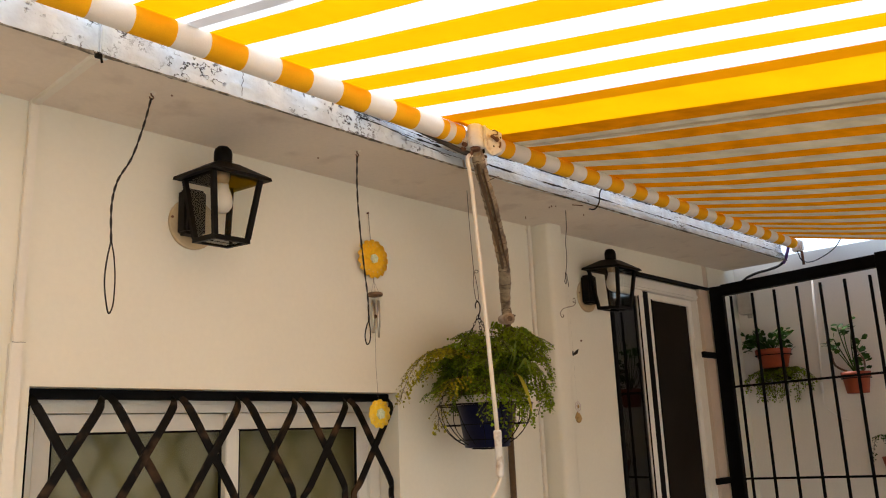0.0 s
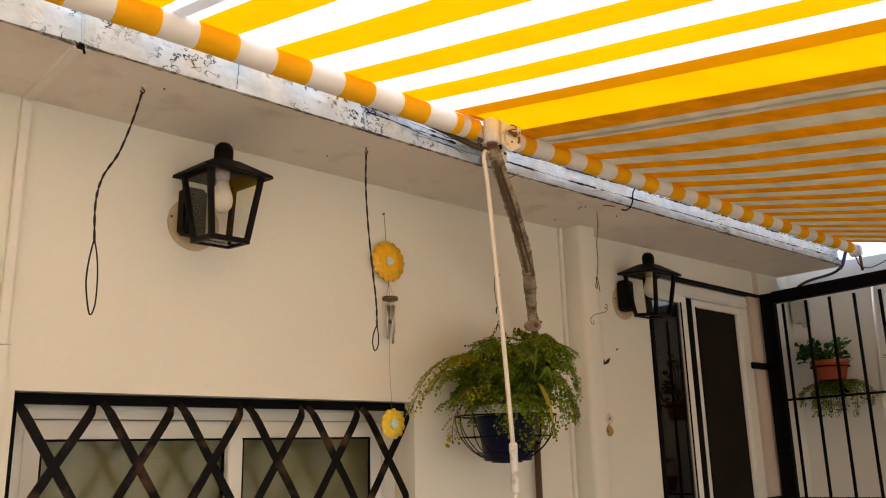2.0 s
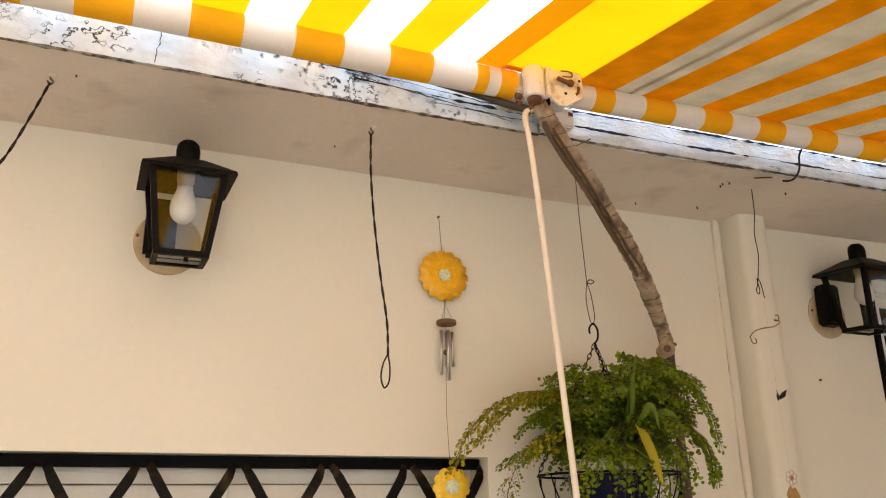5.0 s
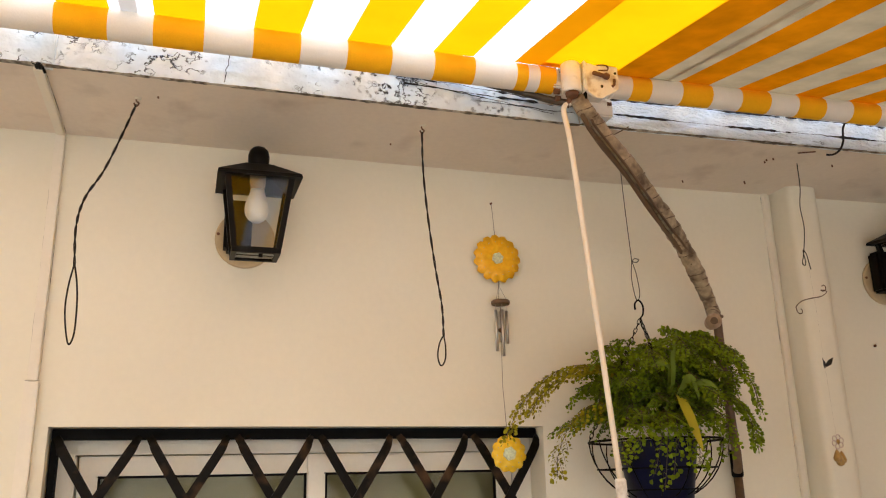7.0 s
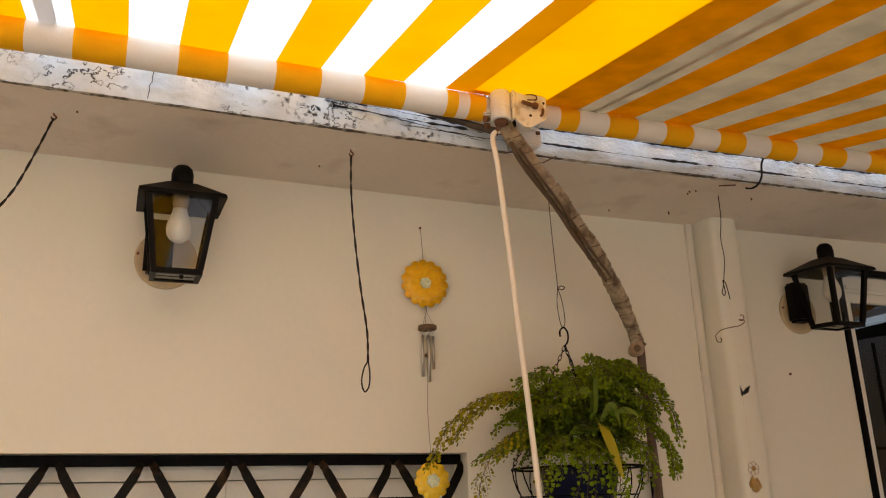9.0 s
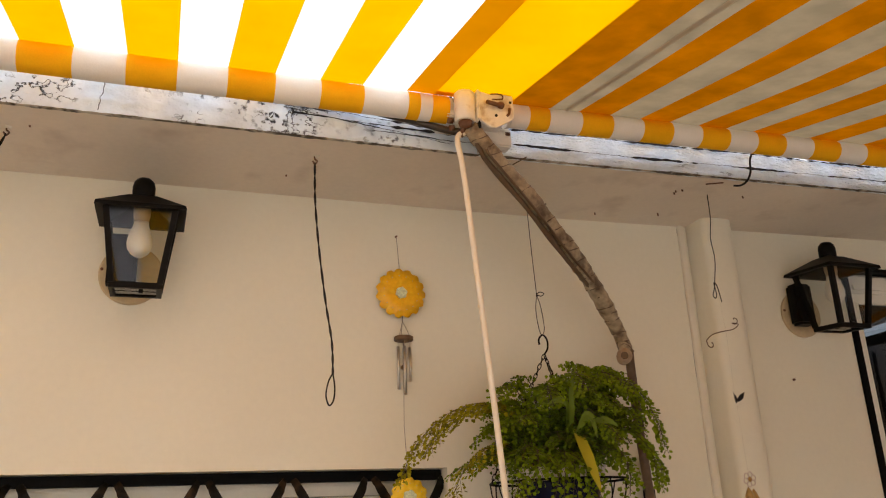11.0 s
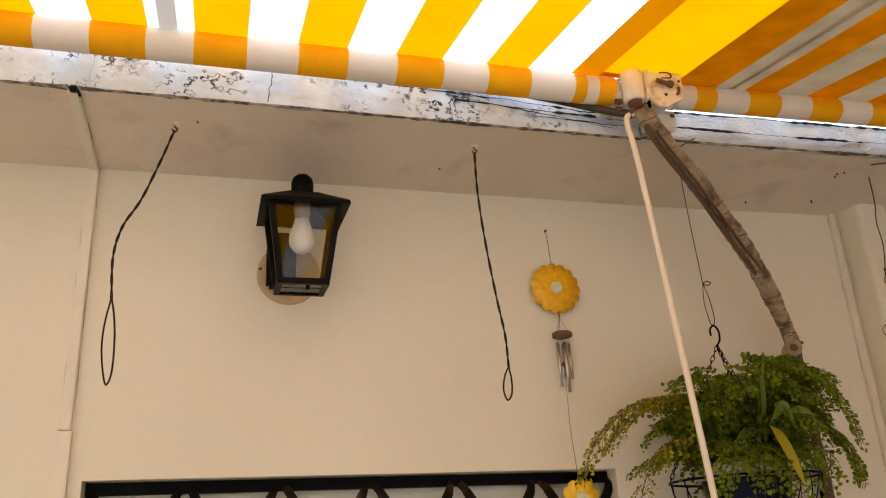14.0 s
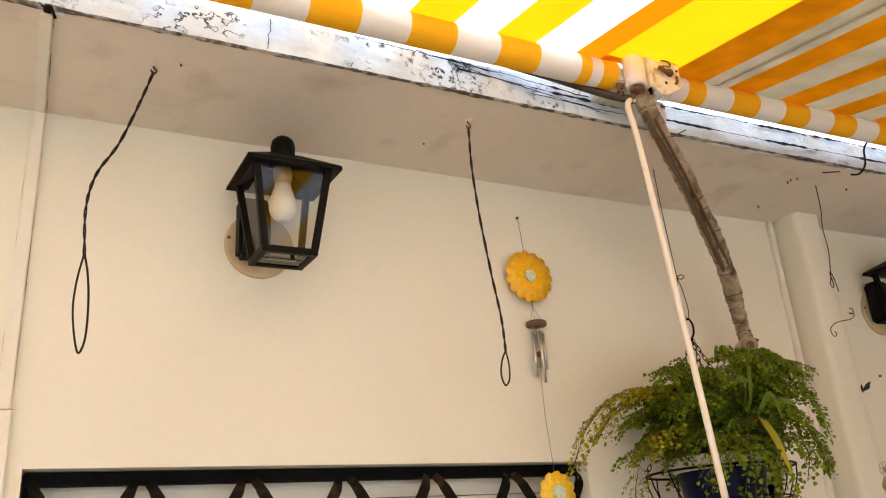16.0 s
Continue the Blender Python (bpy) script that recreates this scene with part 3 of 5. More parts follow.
# ---- sliding door ----
door = thing("door_1", (4.05, W, 0), "white sliding door with one dark glass leaf and a brown screen", "door", kind="structure")
bm = B()
for x0, x1, z0, z1 in ((3.55, 4.58, 2.075, 2.135), (3.55, 4.58, 0, 0.04), (3.55, 3.575, 0.04, 2.075), (4.50, 4.555, 0.04, 2.075)):
    box(bm, x0, x1, 2.09, 2.17, z0, z1, bevel=0.004)
box(bm, 3.575, 4.5, 2.082, 2.09, 2.085, 2.10)
part("door_frame", bm, FRAME, door)
bm = B()
box(bm, 3.528, 4.6, 2.05, 2.09, 2.138, 2.152, bevel=0.002)
box(bm, 3.512, 3.535, 2.056, 2.1, 0, 2.138, bevel=0.002)
part("iron_edge", bm, BLACK, door, "black iron edge strip round the opening")
for x0, x1, yy, gl in ((3.575, 3.908, 2.115, DARKGLASS), (3.956, 4.50, 2.14, SCREEN)):
    bm = B()
    wl, wr = (0.03, 0.056) if x0 < 3.9 else (0.092, 0.045)
    for a, b_, c, d in ((x0, x1, 2.04, 2.075), (x0, x1, 0.04, 0.11), (x0, x0 + wl, 0.11, 2.04), (x1 - wr, x1, 0.11, 2.04)):
        box(bm, a, b_, yy - 0.014, yy + 0.014, c, d, bevel=0.003)
    leaf = part("door_leaf", bm, FRAME, door)
    bm = B()
    box(bm, x0 + wl, x1 - wr, yy - 0.002, yy + 0.003, 0.11, 2.04)
    part("pane", bm, gl, leaf).visible_shadow = False
bm = B()
box(bm, 3.909, 3.955, 2.10, 2.15, 0.04, 2.07)
box(bm, 3.848, 3.854, 2.096, 2.101, 0.11, 2.04)
box(bm, 4.03, 4.036, 2.12, 2.127, 0.11, 2.04)
part("brush_seal", bm, BLACK, door)
curtain(4.0, 4.53, 2.185, 0.03, 2.07, 4, 0.012, DRAPE, "brown curtain behind the sliding door")

# ---- open iron gate ----
GX = 4.62
gate = thing("metal_gate", (GX, 2.05, 0.05), "black iron bar gate swung open beside the door", "gate")
for nm, y0, y1, z0, z1 in (("hinge_stile", 1.98, 2.058, 0.08, 2.155), ("end_stile", 1.09, 1.15, 0.08, 2.20), ("top_rail", 1.15, 1.985, 2.095, 2.16), ("bottom_rail", 1.15, 1.985, 0.08, 0.16)):
    bm = B()
    if nm == "top_rail":
        box(bm, GX - 0.02, GX + 0.02, y0, y1, z0, z1)
        for v in bm.verts:
            v.co.z += (1.985 - v.co.y) * 0.035
    else:
        box(bm, GX - 0.02, GX + 0.02, y0, y1, z0, z1, bevel=0.003)
    part(nm, bm, BLACK, gate)
for i in range(7):
    y = 1.938 - i * 0.1245
    bm = B()
    tube(bm, [(GX, y, 0.16), (GX, y, 2.09)], 0.0085, 8)
    part("bar", bm, BLACK, gate)
for z in (0.55, 1.075, 1.575):
    bm = B()
    box(bm, GX - 0.011, GX - 0.005, 1.15, 1.985, z - 0.006, z + 0.006)
    for v in bm.verts:
        v.co.z += (1.985 - v.co.y) * 0.02
    part("cross_bar", bm, BLACK, gate)
for z in (1.757, 1.07, 0.4):
    bm = B()
    box(bm, 4.43, GX - 0.018, 2.045, 2.064, z - 0.017, z + 0.017, bevel=0.003)
    part("hinge_strap", bm, BLACK, gate)

# ---- awnings ----

def bands_of(bounds, first):
    return [(a, b_, (first + i) % 2) for i, (a, b_) in enumerate(zip(bounds, bounds[1:]))]


def awning(x0, x1, bands, cloth_bands, ry, rz, rr, cmats, rmats, label, drop, sag, tilt, seam, reach=-0.75, belly=0.0):
    th = thing("awning", ((x0 + x1) / 2, ry, rz), label, "awning", "retractable awnings")

    def low(x, y):
        """How far the slack cloth hangs below its straight line."""
        return belly * min(1.0, max(0.0, (x - x0 - 0.1) / 0.45)) * min(1.0, max(0.0, (ry - y) / 0.45))

    for a, b_, s in cloth_bands:
        bm = B()
        n = 30
        pts = []
        for i in range(n + 1):
            t = i / n
            y = ry - 0.4 * rr + (reach - ry) * t
            pts.append((y, t))
        cols = []
        for x in (a, (a + b_) / 2, b_):
            col = []
            for y, t in pts:
                z = rz + tilt * (x - x0) + 0.88 * rr - (ry - 0.4 * rr - y) * drop(x) - sag * math.sin(math.pi * t) + 0.004 * noise.noise(Vector((x * 3, y * 2, 1))) - low(x, y)
                col.append(bm.verts.new((x, y, z)))
            cols.append(col)
        for A, C in zip(cols, cols[1:]):
            for i in range(n):
                bm.faces.new((A[i], A[i + 1], C[i + 1], C[i])).smooth = True
        part("cloth_stripe", bm, cmats[s], th)
    bm = B()
    sx0, sx1 = seam
    n = 30
    prev = None
    for i in range(n + 1):
        t = i / n
        y = ry - 0.4 * rr + (reach - ry) * t
        row = []
        for x in (sx0, sx1):
            z = rz + tilt * (x - x0) + 0.88 * rr - (ry - 0.4 * rr - y) * drop(x) - sag * math.sin(math.pi * t) + 0.004 * noise.noise(Vector((x * 3, y * 2, 1))) - 0.003 - low(x, y)
            row.append(bm.verts.new((x, y, z)))
        if prev:
            bm.faces.new((prev[0], prev[1], row[1], row[0])).smooth = True
        prev = row
    part("seam", bm, cmats[2], th, "doubled seam in the cloth")
    for a, b_, s in bands:
        bm = B()
        segs = 20
        rings = []
        for x in (a, b_):
            rings.append([bm.verts.new((x, ry + rr * math.cos(2 * math.pi * k / segs), rz + tilt * (x - x0) + rr * math.sin(2 * math.pi * k / segs))) for k in range(segs)])
        for k in range(segs):
            fc = bm.faces.new((rings[0][k], rings[0][(k + 1) % segs], rings[1][(k + 1) % segs], rings[1][k]))
            fc.smooth = True
        part("rolled_cloth", bm, rmats[s], th)
    bm = B()
    zf = rz - (ry - reach) * drop((x0 + x1) / 2)
    box(bm, x0, x1, reach - 0.04, reach, zf - 0.03, zf + 0.03, bevel=0.006)
    part("front_bar", bm, PLASTIC, th)
    return th


lb = [0.843, 0.945, 1.034, 1.136, 1.238, 1.339, 1.442, 1.543, 1.643, 1.741, 1.845, 1.874, 1.903, 1.945]
lb = [1.155 + (x - 1.155) * 1.012 for x in lb]
lb = [0.839 - 0.1 * k for k in range(22, 0, -1)] + lb
left_bands = bands_of(lb, 0 if (len(lb) - 14) % 2 == 0 else 1)
left_cloth = [b_ for b_ in left_bands if b_[1] <= 1.86] + [(lb[-4], lb[-4] + 0.068, 3)]
left_awning = awning(-1.35, 1.945, left_bands, left_cloth, 1.625, 2.312, 0.033, (YELLOW, WHITE, SEAM, HEM), (ROLLY, ROLLW), "yellow and white striped awning rolled out over the patio", lambda x: 0.222 - 0.05 * min(1, max(0, (x - 1.35) / 0.5)), 0.0, 0.0, (0.965, 1.0))
rbm = [2.114, 2.163, 2.218] + [2.218 + 0.0888 * k for k in range(1, 8)] + [2.8396 + 0.0945 * k for k in range(1, 23)]
rbm = [x for x in rbm if x < 4.86]
right_bands = bands_of(rbm, 1)
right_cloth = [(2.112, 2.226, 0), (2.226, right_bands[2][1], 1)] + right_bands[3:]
# reach -2.3 adds unseen length that keeps sky light off the right wall
right_awning = awning(2.114, rbm[-1], right_bands, right_cloth, 1.625, 2.318, 0.030, (ORANGE, GREYCLOTH, GREYSEAM), (ROLLY, ROLLW), "striped awning beside the first, its shade put into orange and greyish cloth", lambda x: 0.168, 0.0, 0.02, (2.261, 2.275), -2.3, 0.02)
# bright yellow strip closing the gap between the two awnings
strip = thing("awning_strip", (2.0, 0.4, 2.15), "plain bright yellow cloth strip bridging the two awnings", "awning cloth")


def strip_run(name, xs, lift, material, until=-0.75):
    bm = B()
    prev = None
    for i in range(31):
        y = 1.612 + (until - 1.612) * i / 30
        row = [bm.verts.new((x, y, 2.34 - (1.6 - y) * 0.172 + lift + 0.005 * math.sin(x * 26))) for x in xs]
        if prev:
            for k in range(len(xs) - 1):
                bm.faces.new((prev[k], prev[k + 1], row[k + 1], row[k])).smooth = True
        prev = row
    part(name, bm, material, strip)


strip_run("cloth_panel", [1.921 + 0.0193 * k for k in range(11)], 0.006, YELLOW)
strip_run("rear_hem", (1.921, 2.114), 0.0035, HEM, 1.588)

# ---- awning bracket and crank gear ----
br = thing("awning_bracket", (2.05, 1.6, 2.24), "white awning bracket with rusty bolt and crank gear", "awning bracket")
bm = B()
tube(bm, [(1.985, 1.58, 2.262), (1.985, 1.58, 2.266), (1.985, 1.58, 2.334), (1.985, 1.58, 2.338)], [0.021, 0.0245, 0.0245, 0.021], 20)
part("gear_housing", bm, PLASTIC, br)
bm = B()
box(bm, 2.008, 2.016, 1.556, 1.612, 2.262, 2.341, bevel=0.003)
part("flange", bm, PLASTIC, br)
bm = B()
lathe(bm, [(0.008, 2.250), (0.015, 2.252), (0.017, 2.2625)], 14, 1.985, 1.58)
part("gear_throat", bm, RUST, br, "dark rusty throat under the gear housing")
bm = B()
corner = [(2.088 + 0.014 * math.sin(a), 2.331 + 0.014 * math.cos(a)) for a in (0.0, 0.4, 0.8, 1.2, 1.57)] + [(2.088 + 0.014 * math.cos(a), 2.283 - 0.014 * math.sin(a)) for a in (0.0, 0.4, 0.8)]
outline = [(2.017, 2.338), (2.05, 2.333), (2.068, 2.345)] + corner + [(2.055, 2.247), (2.04, 2.247), (2.017, 2.262)]
faces = [[bm.verts.new((x, y, z)) for x, z in outline] for y in (1.5615, 1.5695)]
n = len(outline)
for k in range(n):
    bm.faces.new((faces[0][k], faces[0][(k + 1) % n], faces[1][(k + 1) % n], faces[1][k]))
bm.faces.new(faces[0]), bm.faces.new(faces[1])
bmesh.ops.recalc_face_normals(bm, faces=bm.faces)
bmesh.ops.bevel(bm, geom=[e for e in bm.edges if abs(e.verts[0].co.y - e.verts[1].co.y) < 1e-5], offset=0.0012, segments=1, affect="EDGES")
part("side_plate", bm, PLASTIC, br)
# two dark discs on the plate, shade of drilled holes put into their colour
bm = B()
tube(bm, [(2.056, 1.5625, 2.279), (2.056, 1.5605, 2.279)], 0.0038, 8)
part("drilled_hole", bm, GRIME_SHADE, br)
bm = B()
tube(bm, [(2.094, 1.5625, 2.318), (2.094, 1.5605, 2.318)], 0.0035, 8)
part("drilled_hole", bm, GRIME_SHADE, br)
# added dark strip, stands for the shade in the slit by the housing
bm = B()
box(bm, 2.0165, 2.021, 1.572, 1.59, 2.25, 2.335)
part("spacer", bm, IRON, br, "dark strip standing for the shaded gap beside the gear housing")
bm = B()
box(bm, 2.06, 2.135, 1.655, 1.695, 2.25, 2.30, bevel=0.004)
part("wall_plate", bm, PLASTIC, br)
bm = B()
box(bm, 1.945, 2.1, 1.6, 1.70, 2.285, 2.325, bevel=0.004)
part("arm", bm, PLASTIC, br)
bm = B()
tube(bm, [(2.028, 1.545, 2.303), (2.06, 1.556, 2.305), (2.064, 1.556, 2.305), (2.072, 1.559, 2.305)], [0.0052, 0.0052, 0.0085, 0.0085], 8)
part("rusty_bolt", bm, RUST, br, "rusty bolt through the plate")
bm = B()
tube(bm, smoothed([(2.083, 1.561, 2.281), (2.089, 1.561, 2.288), (2.091, 1.561, 2.302)], 4), 0.0036, 6)
part("slot", bm, RUST, br, "rusty curved slot in the plate")
bm = B()
tube(bm, smoothed([(2.04, 1.55, 2.327), (2.058, 1.552, 2.331), (2.072, 1.557, 2.332), (2.073, 1.557, 2.323), (2.058, 1.552, 2.317), (2.044, 1.55, 2.314)], 4), 0.0018, 6)
part("wire_pin", bm, RUST, br)
for x0, x1 in ((1.945, 1.963), (2.106, 2.116)):
    bm = B()
    tube(bm, [(x0, 1.625, 2.314), (x1, 1.625, 2.314)], 0.029, 18)
    part("end_cap", bm, PLASTIC, br)
for q in ((1.955, 1.6, 2.272), (1.962, 1.612, 2.26), (2.125, 1.66, 2.285)):
    bm = B()
    tube(bm, [(q[0] - 0.006, q[1], q[2]), (q[0] + 0.006, q[1], q[2])], 0.008, 6)
    part("bolt_head", bm, RUST, br)
bm = B()
tube(bm, smoothed([(1.985, 1.588, 2.262), (1.984, 1.598, 2.247), (1.98, 1.606, 2.236)], 4), 0.006, 10)
part("gear_eye", bm, RUST, br)

litter = thing("leaf_litter", (1.95, 1.655, 2.325), "dry grey-brown leaf litter caught behind the awning bracket", "leaf litter", kind="stuff")
lr = random.Random(4)
bm = B()
for k in range(240):
    c = Vector((lr.uniform(1.925, 1.99), lr.uniform(1.61, 1.685), lr.uniform(2.325, 2.362)))
    u = Vector((lr.uniform(-1, 1), lr.uniform(-1, 1), lr.uniform(-1, 1))).normalized() * lr.uniform(0.006, 0.013)
    w = u.orthogonal() * 0.45
    bm.faces.new([bm.verts.new(c + d) for d in (u, w, -u, -w)])
part("dry_leaves", bm, MOULD, litter)

crank = thing("awning_crank", (2.02, 1.6, 1.2), "ivory awning crank rod with white plastic grip hanging from the gear", "crank handle")
bm = B()
tube(bm, smoothed([(1.99, 1.6, 2.245), (1.976, 1.604, 2.238), (1.973, 1.605, 2.215), (1.985, 1.603, 2.12), (2.018, 1.6, 1.7), (2.044, 1.6, 1.36)], 6), 0.0068, 10)
part("rod", bm, ROD, crank)
bm = B()
tube(bm, [(2.0435, 1.6, 1.372), (2.0437, 1.6, 1.368), (2.0445, 1.6, 1.345), (2.0446, 1.6, 1.343), (2.046, 1.6, 1.24), (2.046, 1.6, 1.234)], [0.010, 0.0125, 0.0125, 0.0115, 0.0115, 0.009], 14)
part("grip", bm, PLASTIC, crank)
bm = B()
tube(bm, smoothed([(2.046, 1.6, 1.236), (2.045, 1.6, 1.226), (2.03, 1.597, 1.208), (1.986, 1.592, 1.168), (1.965, 1.59, 1.145)], 5), 0.006, 8)
part("crank_arm", bm, ROD, crank)
bm = B()
tube(bm, [(1.965, 1.59, 1.15), (1.965, 1.59, 1.05)], 0.0115, 12)
part("handle", bm, PLASTIC, crank)

cable = thing("roof_cable", (1.81, 1.66, 2.3), "dark brown cable running from behind the awning roller", "cable")
bm = B()
tube(bm, smoothed([(1.62, 1.685, 2.335), (1.74, 1.675, 2.318), (1.811, 1.66, 2.301), (1.895, 1.65, 2.284), (1.95, 1.628, 2.262), (1.982, 1.61, 2.25), (2.008, 1.606, 2.25)], 5), 0.009, 8)
part("strand", bm, CABLE, cable)

# wrapped pipe with its branch
pipe = thing("wrapped_pipe", (2.59, 1.96, 1.82), "pipe wrapped in grey tape bending down to the wall", "pipe")
route = smoothed([(1.998, 1.588, 2.256), (2.044, 1.616, 2.227), (2.098, 1.646, 2.192), (2.196, 1.70, 2.132), (2.29, 1.755, 2.068), (2.364, 1.80, 2.018), (2.45, 1.86, 1.953), (2.522, 1.92, 1.898), (2.568, 1.957, 1.853), (2.584, 1.966, 1.822), (2.584, 1.968, 1.806)], 14)
bm = B()
rad = []
rings = []
seg = 22
arc = 0.0
for i, (p, a, b_) in enumerate(frames_along(route)):
    t = i / (len(route) - 1)
    if i:
        arc += (route[i] - route[i - 1]).length
    base = (0.0185 + 0.0045 * math.sin(math.pi * min(1, t * 1.15))) * (1 + 0.05 * math.sin(arc * 31) + 0.03 * math.sin(arc * 77)) * (0.86 if t > 0.97 else 1)
    rad.append(base)
    ring = []
    for k in range(seg):
        an = 2 * math.pi * k / seg
        turn = (arc / 0.036 + k / seg + 0.22 * noise.noise(Vector((arc * 14, 3, 0)))) % 1.0
        rr = base * (0.95 + 0.11 * turn ** 1.6 + 0.05 * noise.noise(Vector((p.x * 60, an * 1.3, p.z * 60))))
        ring.append(bm.verts.new(p + a * rr * math.cos(an) + b_ * rr * math.sin(an)))
    rings.append(ring)
for A, C in zip(rings, rings[1:]):
    for k in range(seg):
        bm.faces.new((A[k], A[(k + 1) % seg], C[(k + 1) % seg], C[k])).smooth = True
bm.faces.new(rings[0][::-1]), bm.faces.new(rings[-1])
part("tape_wrap", bm, TAPE, pipe)
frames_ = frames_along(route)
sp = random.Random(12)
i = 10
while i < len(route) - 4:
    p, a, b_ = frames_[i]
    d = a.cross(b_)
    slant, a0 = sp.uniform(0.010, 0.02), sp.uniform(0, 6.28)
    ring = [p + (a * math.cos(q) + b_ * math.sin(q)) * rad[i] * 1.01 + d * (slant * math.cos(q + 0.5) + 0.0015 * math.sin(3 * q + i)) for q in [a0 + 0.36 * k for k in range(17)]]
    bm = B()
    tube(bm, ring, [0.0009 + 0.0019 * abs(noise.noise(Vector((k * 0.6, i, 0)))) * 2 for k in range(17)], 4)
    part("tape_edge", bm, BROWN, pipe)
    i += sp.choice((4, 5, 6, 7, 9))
bm = B()
inner = []
for i in range(2, 86, 3):
    w = min(1, i / 20) * min(1, (86 - i) / 22 + 0.2)
    p = Vector(route[i])
    inner.append((p.x - 0.022 * w, p.y - 0.009 * w, p.z - 0.019 * w))
tube(bm, inner, [0.0068 + 0.001 * math.sin(i * 0.8) for i in range(len(inner))], 8)
part("inner_line", bm, BROWN, pipe, "bare brown line beside the wrap")
bm = B()
tube(bm, [(p[0] + 0.006, p[1] - 0.015, p[2] + 0.004) for p in inner[5:]], 0.0035, 6)
part("thin_line", bm, BROWN, pipe)
for q in (((2.13, 1.65, 2.2), (2.16, 1.63, 2.215)), ((2.366, 1.795, 2.006), (2.345, 1.778, 1.99), (2.332, 1.77, 1.991)), ((2.46, 1.86, 1.94), (2.44, 1.84, 1.93))):
    bm = B()
    tube(bm, q, 0.0018, 4)
    part("tape_tail", bm, BROWN, pipe)
bm = B()
tube(bm, [(2.595, 2.0, 1.803), (2.585, 1.98, 1.802), (2.56, 1.935, 1.797), (2.559, 1.933, 1.797), (2.561, 1.937, 1.797), (2.585, 1.98, 1.801)], [0.019, 0.021, 0.022, 0.019, 0.0165, 0.014], 16)
part("pipe_end", bm, mat("rusted elbow", (0.38, 0.27, 0.17), 0.7, vary=0.3, scale=30, bump=0.4, stain=(0.5, 0.42, 0.33), stain_at=(0.5, 0.7), stain_scale=30), pipe)
# solid dark disc in the pipe end, painted as the shade inside
bm = B()
tube(bm, [(2.561, 1.9365, 1.797), (2.5585, 1.932, 1.797)], 0.0105, 14)
part("pipe_mouth", bm, BROWN, pipe, "dark disc standing for the shade in the cut pipe's mouth")
bm = B()
tube(bm, [(2.583, 1.945 + 0.02 * math.cos(a * 0.7), 1.812 + 0.004 * math.sin(a)) for a in range(9)], 0.004, 6)
part("binding", bm, TAPE, pipe)

down = thing("downpipe", (2.655, 2.04, 0), "brown pipe down the wall with black collar and grey joint", "pipe")
bm = B()
tube(bm, smoothed([(2.598, 1.972, 1.815), (2.607, 1.985, 1.75), (2.615, 1.99, 1.6), (2.628, 2.0, 1.48), (2.645, 2.02, 1.41), (2.654, 2.04, 1.38)], 6), 0.013, 10)
part("upper_pipe", bm, BROWN, down)
bm = B()
tube(bm, [(2.655, 2.04, 0.0), (2.655, 2.04, 1.40)], 0.0125, 12)
part("lower_pipe", bm, BROWN, down)
bm = B()
tube(bm, [(2.655, 2.04, 1.37), (2.655, 2.04, 1.375), (2.655, 2.04, 1.445)], [0.014, 0.0165, 0.0165], 12)
part("collar", bm, BLACK, down)
bm = B()
tube(bm, [(2.655, 2.045, 1.445), (2.655, 2.045, 1.535), (2.655, 2.045, 1.54)], [0.0145, 0.0145, 0.012], 12)
part("grey_joint", bm, POTRIM, down)

